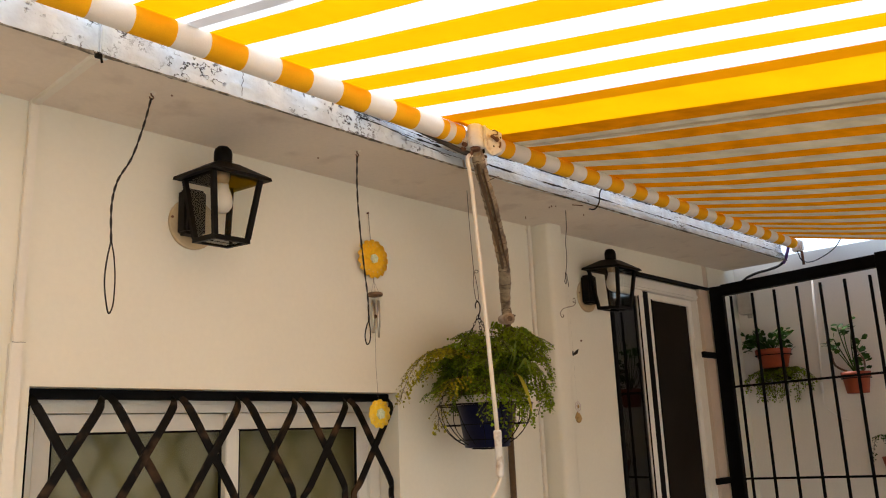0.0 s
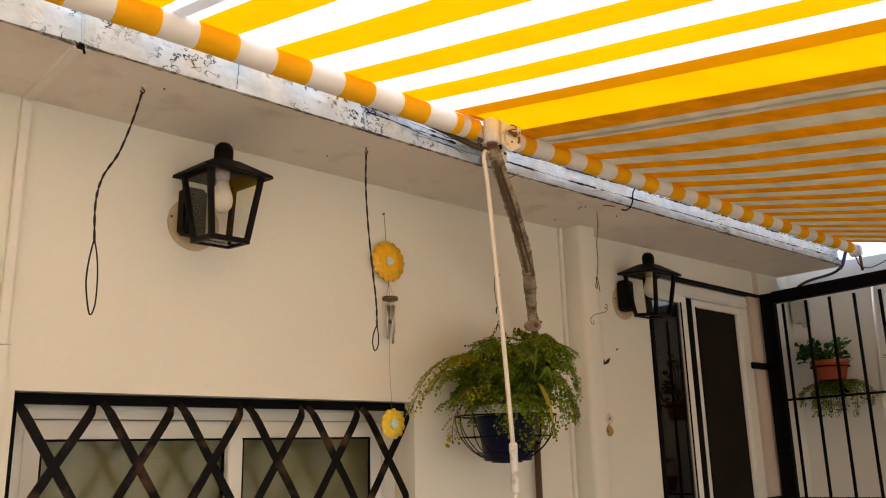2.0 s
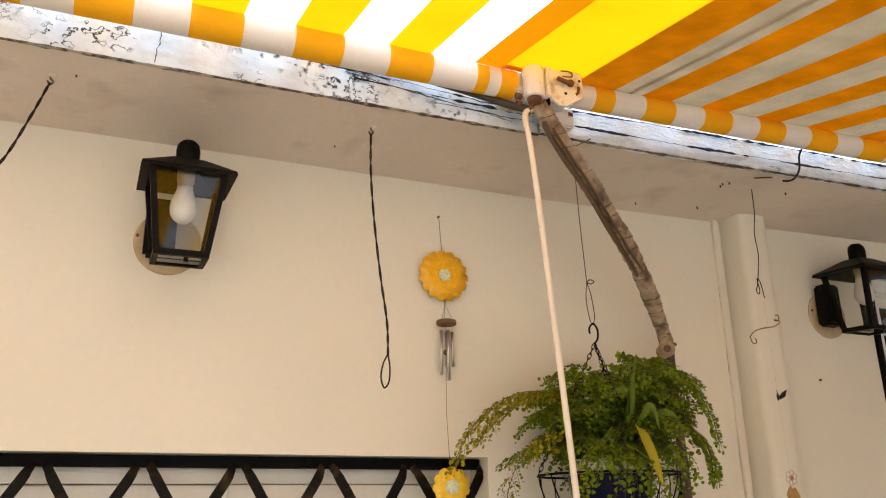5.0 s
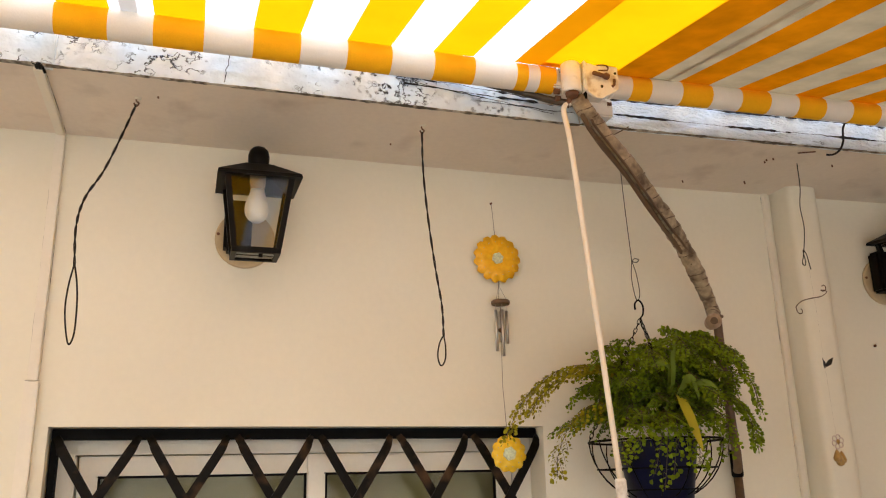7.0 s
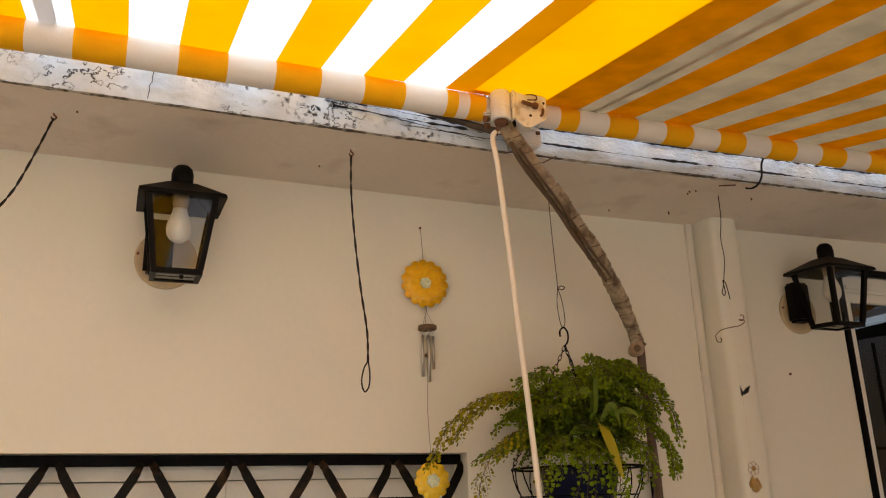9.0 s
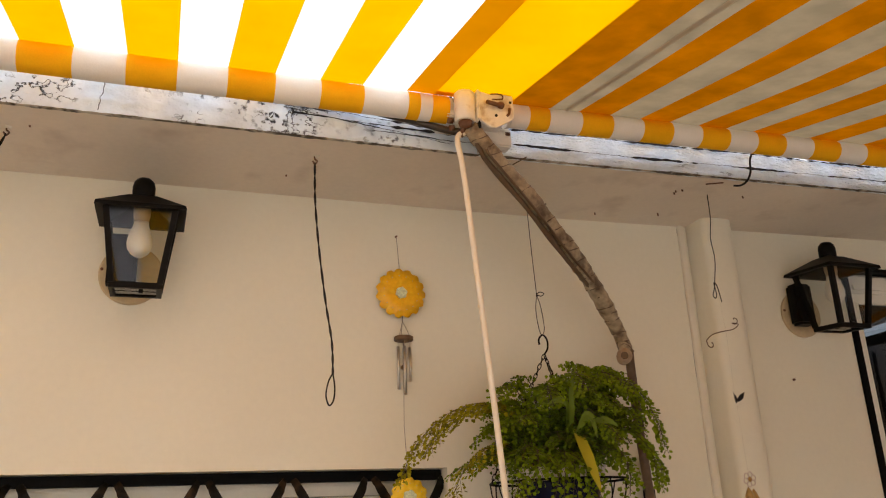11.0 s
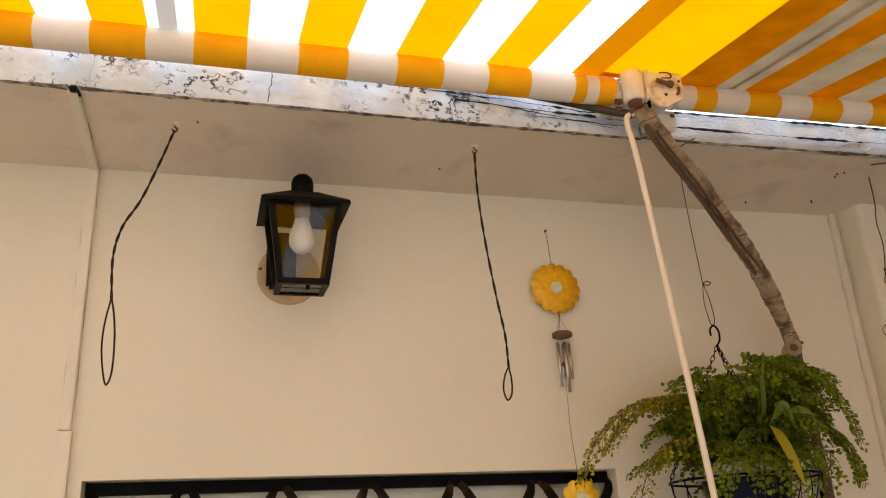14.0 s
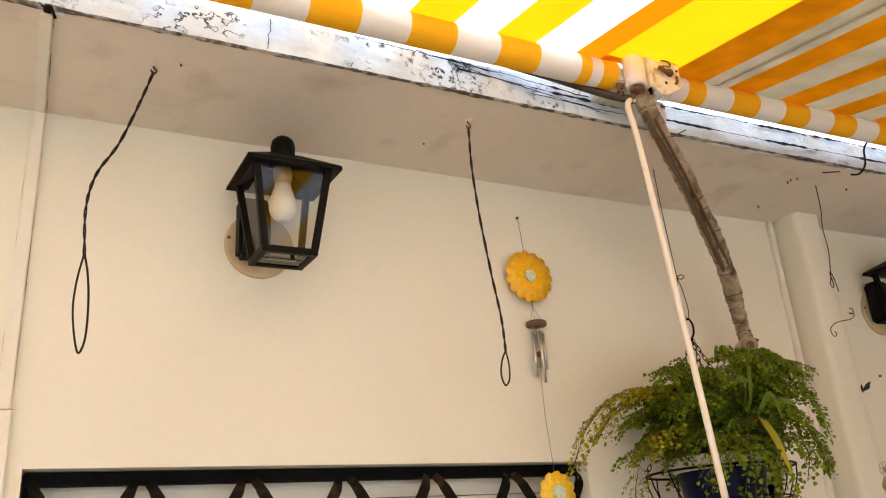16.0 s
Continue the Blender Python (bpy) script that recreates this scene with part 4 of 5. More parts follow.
# ---- wall lanterns ----
def lantern(cx, cy, zt, off, label):
    th = thing("wall_lantern", (cx, W, zt - 0.2), label, "wall lamp", "pair of wall lanterns")
    z = lambda d: zt - d
    bm = B()
    lathe(bm, [(0.0255, z(0.062)), (0.0265, z(0.02)), (0.0235, z(0.007)), (0.015, z(-0.002)), (0.004, z(-0.004))], 18, cx, cy)
    part("finial", bm, LAMP, th)

    def ring4(bm, h0, d0, h1, d1, slot=0):
        a = [bm.verts.new((cx + sx * h0, cy + sy * h0, z(d0))) for sx, sy in ((-1, -1), (1, -1), (1, 1), (-1, 1))]
        b_ = [bm.verts.new((cx + sx * h1, cy + sy * h1, z(d1))) for sx, sy in ((-1, -1), (1, -1), (1, 1), (-1, 1))]
        for k in range(4):
            bm.faces.new((a[k], a[(k + 1) % 4], b_[(k + 1) % 4], b_[k]))
        return a, b_

    bm = B()
    a, b1 = ring4(bm, 0.032, 0.050, 0.098, 0.090)
    bm.faces.new(a)
    ring4(bm, 0.098, 0.090, 0.100, 0.099)
    ring4(bm, 0.100, 0.099, 0.082, 0.0985)
    c, d = ring4(bm, 0.082, 0.0985, 0.030, 0.064)
    bm.faces.new(d)
    part("roof", bm, LAMP, th)
    top, bot, dt, db = 0.076, 0.052, 0.094, 0.272
    for k, (sx, sy) in enumerate(((-1, -1), (1, -1), (1, 1), (-1, 1))):
        bm = B()
        w = 0.0068
        A = [bm.verts.new((cx + sx * top + u * w, cy + sy * top + v * w, z(dt))) for u, v in ((-1, -1), (1, -1), (1, 1), (-1, 1))]
        C = [bm.verts.new((cx + sx * bot + u * w, cy + sy * bot + v * w, z(db))) for u, v in ((-1, -1), (1, -1), (1, 1), (-1, 1))]
        for q in range(4):
            bm.faces.new((A[q], A[(q + 1) % 4], C[(q + 1) % 4], C[q]))
        bm.faces.new(A), bm.faces.new(C)
        part("corner_post", bm, LAMP, th)
    bm = B()
    h = 0.0575
    for x0, x1, y0, y1 in ((-h, h, -h, -h + 0.012), (-h, h, h - 0.012, h), (-h, -h + 0.012, -h + 0.012, h - 0.012), (h - 0.012, h, -h + 0.012, h - 0.012)):
        box(bm, cx + x0, cx + x1, cy + y0, cy + y1, z(0.284), z(0.270))
    part("base_frame", bm, LAMP, th)
    bm = B()
    bm.faces.new([bm.verts.new((cx + u * 0.05, cy + v * 0.05, z(0.281))) for u, v in ((-1, -1), (1, -1), (1, 1), (-1, 1))])
    part("bottom_pane", bm, DARKGLASS, th).visible_shadow = False
    bm = B()
    tube(bm, [(cx - 0.05, cy - 0.004, z(0.279)), (cx + 0.05, cy - 0.004, z(0.279))], 0.003, 6)
    tube(bm, [(cx + 0.012, cy - 0.03, z(0.276)), (cx + 0.012, cy - 0.03, z(0.29))], 0.005, 8)
    part("bottom_latch", bm, LAMP, th)
    for k, (sx, sy) in enumerate(((0, -1), (1, 0), (-1, 0), (0, 1))):
        bm = B()
        if k == 3:
            continue
        t2, b2 = top - 0.004, bot - 0.004
        if sx == 0:
            q = [(cx - t2, cy + sy * top, z(dt)), (cx + t2, cy + sy * top, z(dt)), (cx + b2, cy + sy * bot, z(db)), (cx - b2, cy + sy * bot, z(db))]
        else:
            q = [(cx + sx * top, cy - t2, z(dt)), (cx + sx * top, cy + t2, z(dt)), (cx + sx * bot, cy + b2, z(db)), (cx + sx * bot, cy - b2, z(db))]
        bm.faces.new([bm.verts.new(p) for p in q])
        part("pane", bm, GLASS, th).visible_shadow = False
    bm = B()
    lathe(bm, [(0.010, z(0.196)), (0.02, z(0.189)), (0.0275, z(0.177)), (0.0295, z(0.163)), (0.028, z(0.149)), (0.0225, z(0.131)), (0.018, z(0.118)), (0.0168, z(0.110))], 22, cx, cy)
    part("bulb", bm, BULB, th, "white opal light bulb")
    bm = B()
    lathe(bm, [(0.0168, z(0.110)), (0.0175, z(0.1)), (0.0195, z(0.096)), (0.0195, z(0.07))], 18, cx, cy)
    part("socket", bm, SOCKET, th)
    # back box and wall disc
    bm = B()
    box(bm, cx - 0.072 - off, cx - 0.004 - off, cy + 0.07, W - 0.010, z(0.252), z(0.118), bevel=0.008)
    part("back_box", bm, LAMP, th)
    bm = B()
    dx = cx - 0.017 - off
    tube(bm, [(dx, W + 0.001, z(0.208)), (dx, W - 0.007, z(0.208)), (dx, W - 0.009, z(0.208))], [0.076, 0.076, 0.072], 36)
    part("wall_disc", bm, DISC, th, "cream round base plate")
    bm = B()
    tube(bm, [(dx - 0.068, W - 0.006, z(0.198)), (dx - 0.068, W - 0.012, z(0.198))], 0.004, 8)
    part("screw", bm, RUST, th)
    # the lamp hangs tipped a little forward on its back box
    for ob in th.children:
        if ob.name.split(".")[0] not in ("back_box", "wall_disc", "screw"):
            for v in ob.data.vertices:
                v.co.z -= (cy - v.co.y) * 0.07 + 0.003
    return th


lantern(1.283, 1.938, 2.197, 0.001, "black metal wall lantern with clear panes and white bulb")
lantern(3.345, 1.938, 2.186, 0.016, "black metal wall lantern hung beside the sliding door")

# ---- wire loops from the soffit ----
def twisted(pts, loop, label):
    th = thing("wire_loop", pts[0], label, "wire", "wire loops under the roof")
    path = smoothed(pts, 10)
    for ph in (0.0, math.pi):
        bm = B()
        fr = frames_along(path)
        tube(bm, [p + (a * math.cos(i * 0.8 + ph) + b_ * math.sin(i * 0.8 + ph)) * 0.0016 for i, (p, a, b_) in enumerate(fr)], 0.0016, 5)
        part("strand", bm, WIRE, th)
    bm = B()
    tube(bm, smoothed(loop, 6), 0.0019, 6)
    part("loop", bm, WIRE, th)
    bm = B()
    x, y, z = pts[0]
    tube(bm, smoothed([(x, y, S + 0.004), (x, y, S - 0.008), (x + 0.006, y, S - 0.014), (x, y, S - 0.022), (x - 0.005, y, S - 0.014)], 4), 0.002, 6)
    part("hook", bm, RUST, th)
    bm = B()
    lathe(bm, [(0.003, S - 0.005), (0.006, S - 0.004), (0.008, S - 0.001), (0.009, S + 0.002)], 9, x + 0.004, y)
    for v in bm.verts:
        v.co += Vector((noise.noise(v.co * 130), noise.noise(v.co * 150), 0)) * 0.006
    part("plaster_blob", bm, DUCT, th, "chipped white plaster round the hook")
    return th


twisted([(0.994, 1.812, 2.222), (0.971, 1.80, 2.138), (0.941, 1.792, 2.046), (0.909, 1.792, 1.981), (0.8975, 1.792, 1.916), (0.902, 1.794, 1.829)],
        [(0.902, 1.794, 1.834), (0.8945, 1.795, 1.785), (0.8925, 1.797, 1.736), (0.899, 1.797, 1.687), (0.907, 1.797, 1.662), (0.915, 1.795, 1.687), (0.915, 1.793, 1.746), (0.91, 1.793, 1.796), (0.902, 1.794, 1.834)], "twisted black wire ending in a loop under the soffit")
twisted([(1.672, 1.80, 2.222), (1.675, 1.806, 2.125), (1.686, 1.81, 2.007), (1.703, 1.812, 1.878), (1.719, 1.815, 1.781), (1.722, 1.815, 1.706)],
        [(1.722, 1.815, 1.71), (1.712, 1.816, 1.69), (1.707, 1.817, 1.66), (1.714, 1.816, 1.637), (1.724, 1.814, 1.65), (1.726, 1.814, 1.68), (1.722, 1.815, 1.71)], "twisted black wire with a small loop under the soffit")

# ---- flower wind chime ----
chime = thing("wind_chime", (1.958, W, 1.62), "wind chime with yellow tin flower, wooden disc and steel tubes", "wind chime")


def flower(c, r, petals, parent, tilt=0.0, depth=0.006, paint=None, eye=0.23):
    bm = B()
    n = petals * 6
    front, back = [], []
    for i in range(n):
        a = 2 * math.pi * i / n + tilt
        rr = r * (0.885 + 0.15 * math.sin(math.pi * ((i % 6) + 0.25) / 6) ** 0.7 + 0.014 * math.sin(i * 2.3))
        bend = -0.002 + 0.0012 * math.cos(a * petals)
        front.append(bm.verts.new((c[0] + rr * math.cos(a), c[1] - depth + bend, c[2] + rr * math.sin(a))))
        back.append(bm.verts.new((c[0] + rr * math.cos(a), c[1] - depth + bend + 0.003, c[2] + rr * math.sin(a))))
    mid = []
    for i in range(n):
        a = 2 * math.pi * i / n + tilt
        mid.append(bm.verts.new((c[0] + r * 0.5 * math.cos(a), c[1] - depth - 0.0045, c[2] + r * 0.5 * math.sin(a))))
    cen = bm.verts.new((c[0], c[1] - depth - 0.003, c[2]))
    for i in range(n):
        j = (i + 1) % n
        bm.faces.new((front[i], front[j], mid[j], mid[i])).smooth = True
        bm.faces.new((mid[i], mid[j], cen)).smooth = True
        bm.faces.new((front[i], back[i], back[j], front[j]))
    bm.faces.new(back)
    ob = part("tin_flower", bm, paint or SUNF, parent)
    bm = B()
    m = 18
    ring = [bm.verts.new((c[0] + r * eye * (1 + 0.1 * math.sin(i * 2.1)) * math.cos(2 * math.pi * i / m), c[1] - depth - 0.0095, c[2] + r * eye * (1 + 0.1 * math.sin(i * 2.1)) * math.sin(2 * math.pi * i / m))) for i in range(m)]
    back = [bm.verts.new(v.co + Vector((0, 0.006, 0))) for v in ring]
    for i in range(m):
        bm.faces.new((ring[i], ring[(i + 1) % m], back[(i + 1) % m], back[i]))
    bm.faces.new(ring)
    part("flower_centre", bm, SUNC, ob)
    bm = B()
    for k in range(petals):
        a = 2 * math.pi * (k + 0.5) / petals + tilt
        x, zz = c[0] + r * 0.72 * math.cos(a), c[2] + r * 0.72 * math.sin(a)
        lathe(bm, [(0.0012, -0.001), (0.0012, 0.001)], 6)
        for v in list(bm.verts)[-12:]:
            v.co = Vector((x + v.co.x, c[1] - depth - 0.0045 + v.co.z, zz + v.co.y))
    part("dots", bm, PETAL, ob)
    return ob


flower((1.954, 2.052, 1.974), 0.0675, 15, chime, 0.2)
flower((1.962, 2.045, 1.442), 0.047, 11, chime, 0.1, paint=PALEF, eye=0.36)
bm = B()
tube(bm, [(1.949, W + 0.004, 2.143), (1.949, W - 0.008, 2.143)], 0.003, 6)
part("nail", bm, RUST, chime)
bm = B()
tube(bm, [(1.949, W - 0.006, 2.142), (1.955, W - 0.008, 2.045)], 0.0009, 5)
part("hanger", bm, THREAD, chime)
bm = B()
tube(bm, [(1.958, 2.05, 1.913), (1.958, 2.05, 1.895)], 0.002, 5)
for a in (0, 2.1, 4.2):
    tube(bm, [(1.958, 2.05, 1.897), (1.958 + 0.02 * math.cos(a), 2.043 + 0.012 * math.sin(a), 1.852)], 0.0007, 4)
part("cord", bm, THREAD, chime)
bm = B()
tube(bm, [(1.958, 2.046, 1.85), (1.955, 2.045, 1.62), (1.962, 2.043, 1.478)], 0.0008, 4)
part("long_cord", bm, THREAD, chime)
bm = B()
tube(bm, [(1.958, 2.043, 1.841), (1.958, 2.043, 1.843), (1.958, 2.043, 1.852), (1.958, 2.043, 1.854)], [0.023, 0.026, 0.026, 0.023], 18)
part("wood_disc", bm, WOOD, chime)
for dx, dy, z1 in ((-0.017, -0.005, 1.712), (-0.002, -0.015, 1.697), (0.017, 0.002, 1.735), (0.004, 0.013, 1.74)):
    bm = B()
    tube(bm, [(1.958 + dx, 2.043 + dy, 1.825), (1.958 + dx, 2.043 + dy, z1)], 0.0042, 10)
    tube(bm, [(1.958 + dx, 2.043 + dy, 1.845), (1.958 + dx, 2.043 + dy, 1.82)], 0.0007, 4)
    part("tube", bm, STEEL, chime)
bm = B()
lathe(bm, [(0.002, 1.764), (0.008, 1.768), (0.008, 1.774), (0.002, 1.778)], 12, 1.957, 2.045)
part("clapper", bm, WOOD, chime)

# ---- mobile hanging by the pilaster ----
mob = thing("hanging_mobile", (2.83, 1.835, 1.4), "thin wire mobile with scroll, butterfly and daisy bell", "mobile")
mx, my = 2.828, 1.835
bm = B()
tube(bm, smoothed([(2.815, 1.81, S + 0.02), (2.818, 1.815, 2.18), (2.812, 1.82, 2.12), (2.82, 1.825, 2.06), (2.812, 1.828, 2.0), (2.806, 1.83, 1.97), (2.80, 1.83, 1.955), (2.806, 1.83, 1.945), (2.812, 1.83, 1.957), (2.808, 1.83, 1.99), (2.818, 1.83, 1.98), (2.826, 1.83, 1.935)], 5), 0.0014, 5)
part("wire", bm, WIRE, mob)
bm = B()
tube(bm, [(2.824, my, 1.95), (mx, my, 1.845), (mx, my, 1.685), (mx + 0.004, my, 1.455)], 0.00012, 3)
part("thread", bm, THREAD, mob)
bm = B()
curl_top = [(mx + 0.035 + (0.004 + 0.0009 * k) * math.cos(2.6 - 0.5 * k), my, 1.886 + (0.004 + 0.0009 * k) * math.sin(2.6 - 0.5 * k)) for k in range(11)]
sweep = [(mx + 0.046, my, 1.874), (mx + 0.025, my, 1.859), (mx - 0.009, my, 1.852), (mx - 0.045, my, 1.842), (mx - 0.066, my, 1.826)]
curl_low = [(mx - 0.054 + (0.0125 - 0.0009 * k) * math.cos(2.9 + 0.5 * k), my, 1.815 + (0.0125 - 0.0009 * k) * math.sin(2.9 + 0.5 * k)) for k in range(10)]
tube(bm, smoothed(curl_top + sweep + curl_low, 3), 0.0014, 5)
tube(bm, circle((mx - 0.009, my, 1.852), 0.004, 8), 0.001, 4)
part("scroll", bm, BROWN, mob)
bm = B()
for s in (-1, 1):
    q = [(mx, my, 1.662), (mx + s * 0.004, my - 0.003, 1.657), (mx + s * 0.014, my - 0.012, 1.664), (mx + s * 0.019, my - 0.016, 1.683), (mx + s * 0.008, my - 0.008, 1.676)]
    bm.faces.new([bm.verts.new(p) for p in q])
lathe(bm, [(0.001, 1.654), (0.003, 1.66), (0.0035, 1.668), (0.001, 1.676)], 8, mx, my)
part("butterfly", bm, WIRE, mob)
bm = B()
for k in range(6):
    a = math.pi / 3 * k + 0.3
    cx_, cz = mx + 0.004 + 0.0125 * math.cos(a), 1.456 + 0.0125 * math.sin(a)
    tube(bm, [(cx_ + 0.007 * math.cos(b_), my - 0.002, cz + 0.007 * math.sin(b_)) for b_ in [0.7 * j for j in range(10)]], 0.0014, 5)
part("daisy", bm, PETAL, mob)
bm = B()
lathe(bm, [(0.001, 1.449), (0.005, 1.453), (0.005, 1.459), (0.001, 1.463)], 10, mx + 0.004, my - 0.003)
part("daisy_centre", bm, BELL, mob)
for dx, h in ((-0.011, 0.036), (0.009, 0.04), (-0.001, 0.046)):
    bm = B()
    lathe(bm, [(0.002, 1.438 - h), (0.009, 1.442 - h), (0.0115, 1.45 - h), (0.007, 1.462 - h), (0.0015, 1.472 - h)], 10, mx + 0.006 + dx, my + dx * 0.3)
    part("shell", bm, BELL, mob)

# small loop of black wire over the roof edge, and nails
hookw = thing("wire_hook", (2.87, 1.69, 2.25), "black wire hooked over the roof edge", "wire")
bm = B()
tube(bm, smoothed([(2.868, 1.64, 2.335), (2.868, 1.672, 2.31), (2.866, 1.678, 2.27), (2.855, 1.685, 2.245), (2.835, 1.69, 2.232), (2.82, 1.70, 2.234)], 5), 0.003, 6)
part("strand", bm, WIRE, hookw)
bm = B()
tube(bm, [(2.80, 1.715, 2.247), (2.76, 1.74, 2.249)], 0.002, 5)
part("stub", bm, RUST, hookw)
for x, y in ((2.70, 1.80), (2.715, 1.79), (2.705, 1.815), (2.93, 1.80), (2.75, 1.97), (2.55, 2.0), (1.04, 1.795), (1.62, 1.93)):
    bm = B()
    low_z = S + rise(x) * (W - y) / (W - 1.7)
    tube(bm, [(x, y, low_z + 0.01), (x + 0.002, y, low_z - 0.004)], 0.0023, 6)
    tagged(part("nail", bm, RUST), "rusty nail stub in the soffit", "nail", "soffit nails")
bm = B()
tube(bm, [(3.24, W + 0.003, 1.765), (3.24, W - 0.006, 1.765)], 0.004, 6)
tagged(part("nail", bm, RUST), "small nail in the wall beside the door", "nail")

# cables and fittings at the far end of the roof edge
endc = thing("cable_bundle", (4.85, 1.72, 2.28), "violet and black cables at the end of the roof edge", "cable")
bm = B()
tube(bm, smoothed([(4.86, 1.66, 2.37), (4.865, 1.675, 2.335), (4.868, 1.69, 2.30), (4.872, 1.71, 2.275)], 5), 0.010, 8)
part("violet_cable", bm, PURPLE, endc)
bm = B()
tube(bm, smoothed([(4.872, 1.71, 2.28), (4.91, 1.75, 2.272), (4.96, 1.82, 2.27), (4.985, 1.93, 2.262), (4.985, 2.0, 2.235), (4.985, 2.04, 2.18), (4.985, 2.05, 2.10)], 5), 0.008, 8)
part("black_cable", bm, WIRE, endc)
bm = B()
tube(bm, smoothed([(4.87, 1.62, 2.33), (4.88, 1.60, 2.27), (4.93, 1.55, 2.27), (4.99, 1.46, 2.33), (4.995, 1.40, 2.40)], 5), 0.003, 6)
part("thin_cable", bm, WIRE, endc)
brk = thing("awning_end_bracket", (4.84, 1.6, 2.33), "white end bracket of the awning roller", "awning bracket")
bm = B()
box(bm, 4.862, 4.91, 1.59, 1.65, 2.33, 2.395, bevel=0.008)
part("housing", bm, PLASTIC, brk)
bm = B()
tube(bm, [(4.885, 1.60, 2.33), (4.885, 1.60, 2.28), (4.89, 1.60, 2.25)], 0.008, 8)
part("eye", bm, RUST, brk)

# ---- hanging basket ----
CX, CY, RZ, RR = 2.285, 1.85, 1.462, 0.166
basket = thing("hanging_basket", (CX, CY, 1.31), "round black wire hanging basket on a hook and chains", "hanging basket")


bm = B()
tube(bm, circle((CX, CY, RZ), RR), 0.0028, 6)
part("rim", bm, BLACK, basket)
for zz, r in ((1.395, 0.148), (1.345, 0.105), (1.315, 0.05)):
    bm = B()
    tube(bm, circle((CX, CY, zz), r), 0.0018, 5)
    part("hoop", bm, BLACK, basket)
for k in range(14):
    a = 2 * math.pi * k / 14 + 0.1
    bm = B()
    pts = [(CX + RR * math.cos(q) * math.cos(a + 0.12 * math.sin(2 * q)), CY + RR * math.cos(q) * math.sin(a + 0.12 * math.sin(2 * q)), RZ - 0.15 * math.sin(q)) for q in [i * 1.5 / 9 for i in range(10)]]
    tube(bm, pts, 0.0017, 5)
    part("wire_rib", bm, BLACK, basket)
HK = (2.272, 1.85, 1.81)
bm = B()
tube(bm, smoothed([(HK[0] + 0.002, HK[1], 1.775), (HK[0] + 0.012, HK[1], 1.79), (HK[0] + 0.013, HK[1], 1.812), (HK[0] + 0.002, HK[1], 1.826), (HK[0] - 0.01, HK[1], 1.815), (HK[0] - 0.01, HK[1], 1.80)], 5), 0.0024, 6)
part("hook", bm, BLACK, basket)
for k, a in enumerate((0.5, 2.6, 4.7)):
    end = Vector((CX + RR * math.cos(a), CY + RR * math.sin(a), RZ))
    st = Vector((HK[0] + 0.002, HK[1], 1.775))
    bm = B()
    n = 26
    d = (end - st)
    for i in range(n):
        c = st + d * ((i + 0.5) / n)
        u = d.normalized()
        v = u.cross(Vector((0, 0, 1)) if i % 2 else Vector((math.sin(a), -math.cos(a), 0.3))).normalized()
        tube(bm, [c + u * 0.0095 * math.cos(q) + v * 0.0042 * math.sin(q) for q in [j * 0.785 for j in range(9)]], 0.0011, 4, cap=False)
    part("chain", bm, BLACK, basket)
hang = thing("hanging_wire", (2.27, 1.855, 1.83), "thin steel wire with a knot holding the basket", "wire")
bm = B()
tube(bm, smoothed([(2.262, 1.865, S + 0.002), (2.264, 1.862, 2.1), (2.268, 1.856, 1.935)], 4), 0.0011, 5)
tube(bm, smoothed([(2.268, 1.856, 1.935), (2.262, 1.855, 1.89), (2.266, 1.852, 1.84), (2.272, 1.85, 1.826), (2.28, 1.85, 1.845), (2.276, 1.853, 1.90), (2.268, 1.856, 1.935)], 4), 0.0011, 5)
tube(bm, smoothed([(2.266, 1.856, 1.933), (2.274, 1.85, 1.94), (2.286, 1.85, 1.937), (2.28, 1.855, 1.931), (2.268, 1.858, 1.935)], 4), 0.0013, 5)
part("strand", bm, WIRE, hang)

fern = thing("potted_fern", (CX, CY, 1.315), "maidenhair fern with arching fronds in a dark blue pot", "potted plant")
bm = B()
lathe(bm, [(0.07, 1.318), (0.078, 1.32), (0.098, 1.452), (0.1, 1.462), (0.095, 1.465), (0.09, 1.46), (0.085, 1.44)], 32, CX + 0.005, CY)
part("pot", bm, BLUE, fern)
bm = B()
lathe(bm, [(0.104, 1.462), (0.108, 1.468), (0.112, 1.49), (0.113, 1.494), (0.107, 1.494), (0.1, 1.485), (0.098, 1.478)], 32, CX + 0.005, CY)
part("inner_pot_rim", bm, POTRIM, fern, "pale rim of the inner pot")
bm = B()
lathe(bm, [(0.098, 1.47), (0.08, 1.48), (0.03, 1.487), (0.001, 1.488)], 20, CX + 0.005, CY)
part("soil", bm, SOIL, fern)

rng = random.Random(7)


def leaflet(V, F, base, along, nrm, size):
    """One fan-shaped leaflet with a notched outer edge."""
    side = along.cross(nrm)
    if side.length < 1e-6:
        return
    side.normalize()
    i = len(V)
    curl = nrm * size * 0.15
    V.append(base)
    for u, w in ((0.55, -0.46), (0.92, -0.34), (0.86, -0.1), (1.0, 0.12), (0.86, 0.36), (0.5, 0.46)):
        V.append(base + along * size * u + side * size * w * 1.05 - curl * (abs(w) * 2))
    F.append((i, i + 1, i + 2, i + 3))
    F.append((i, i + 3, i + 4))
    F.append((i, i + 4, i + 5, i + 6))


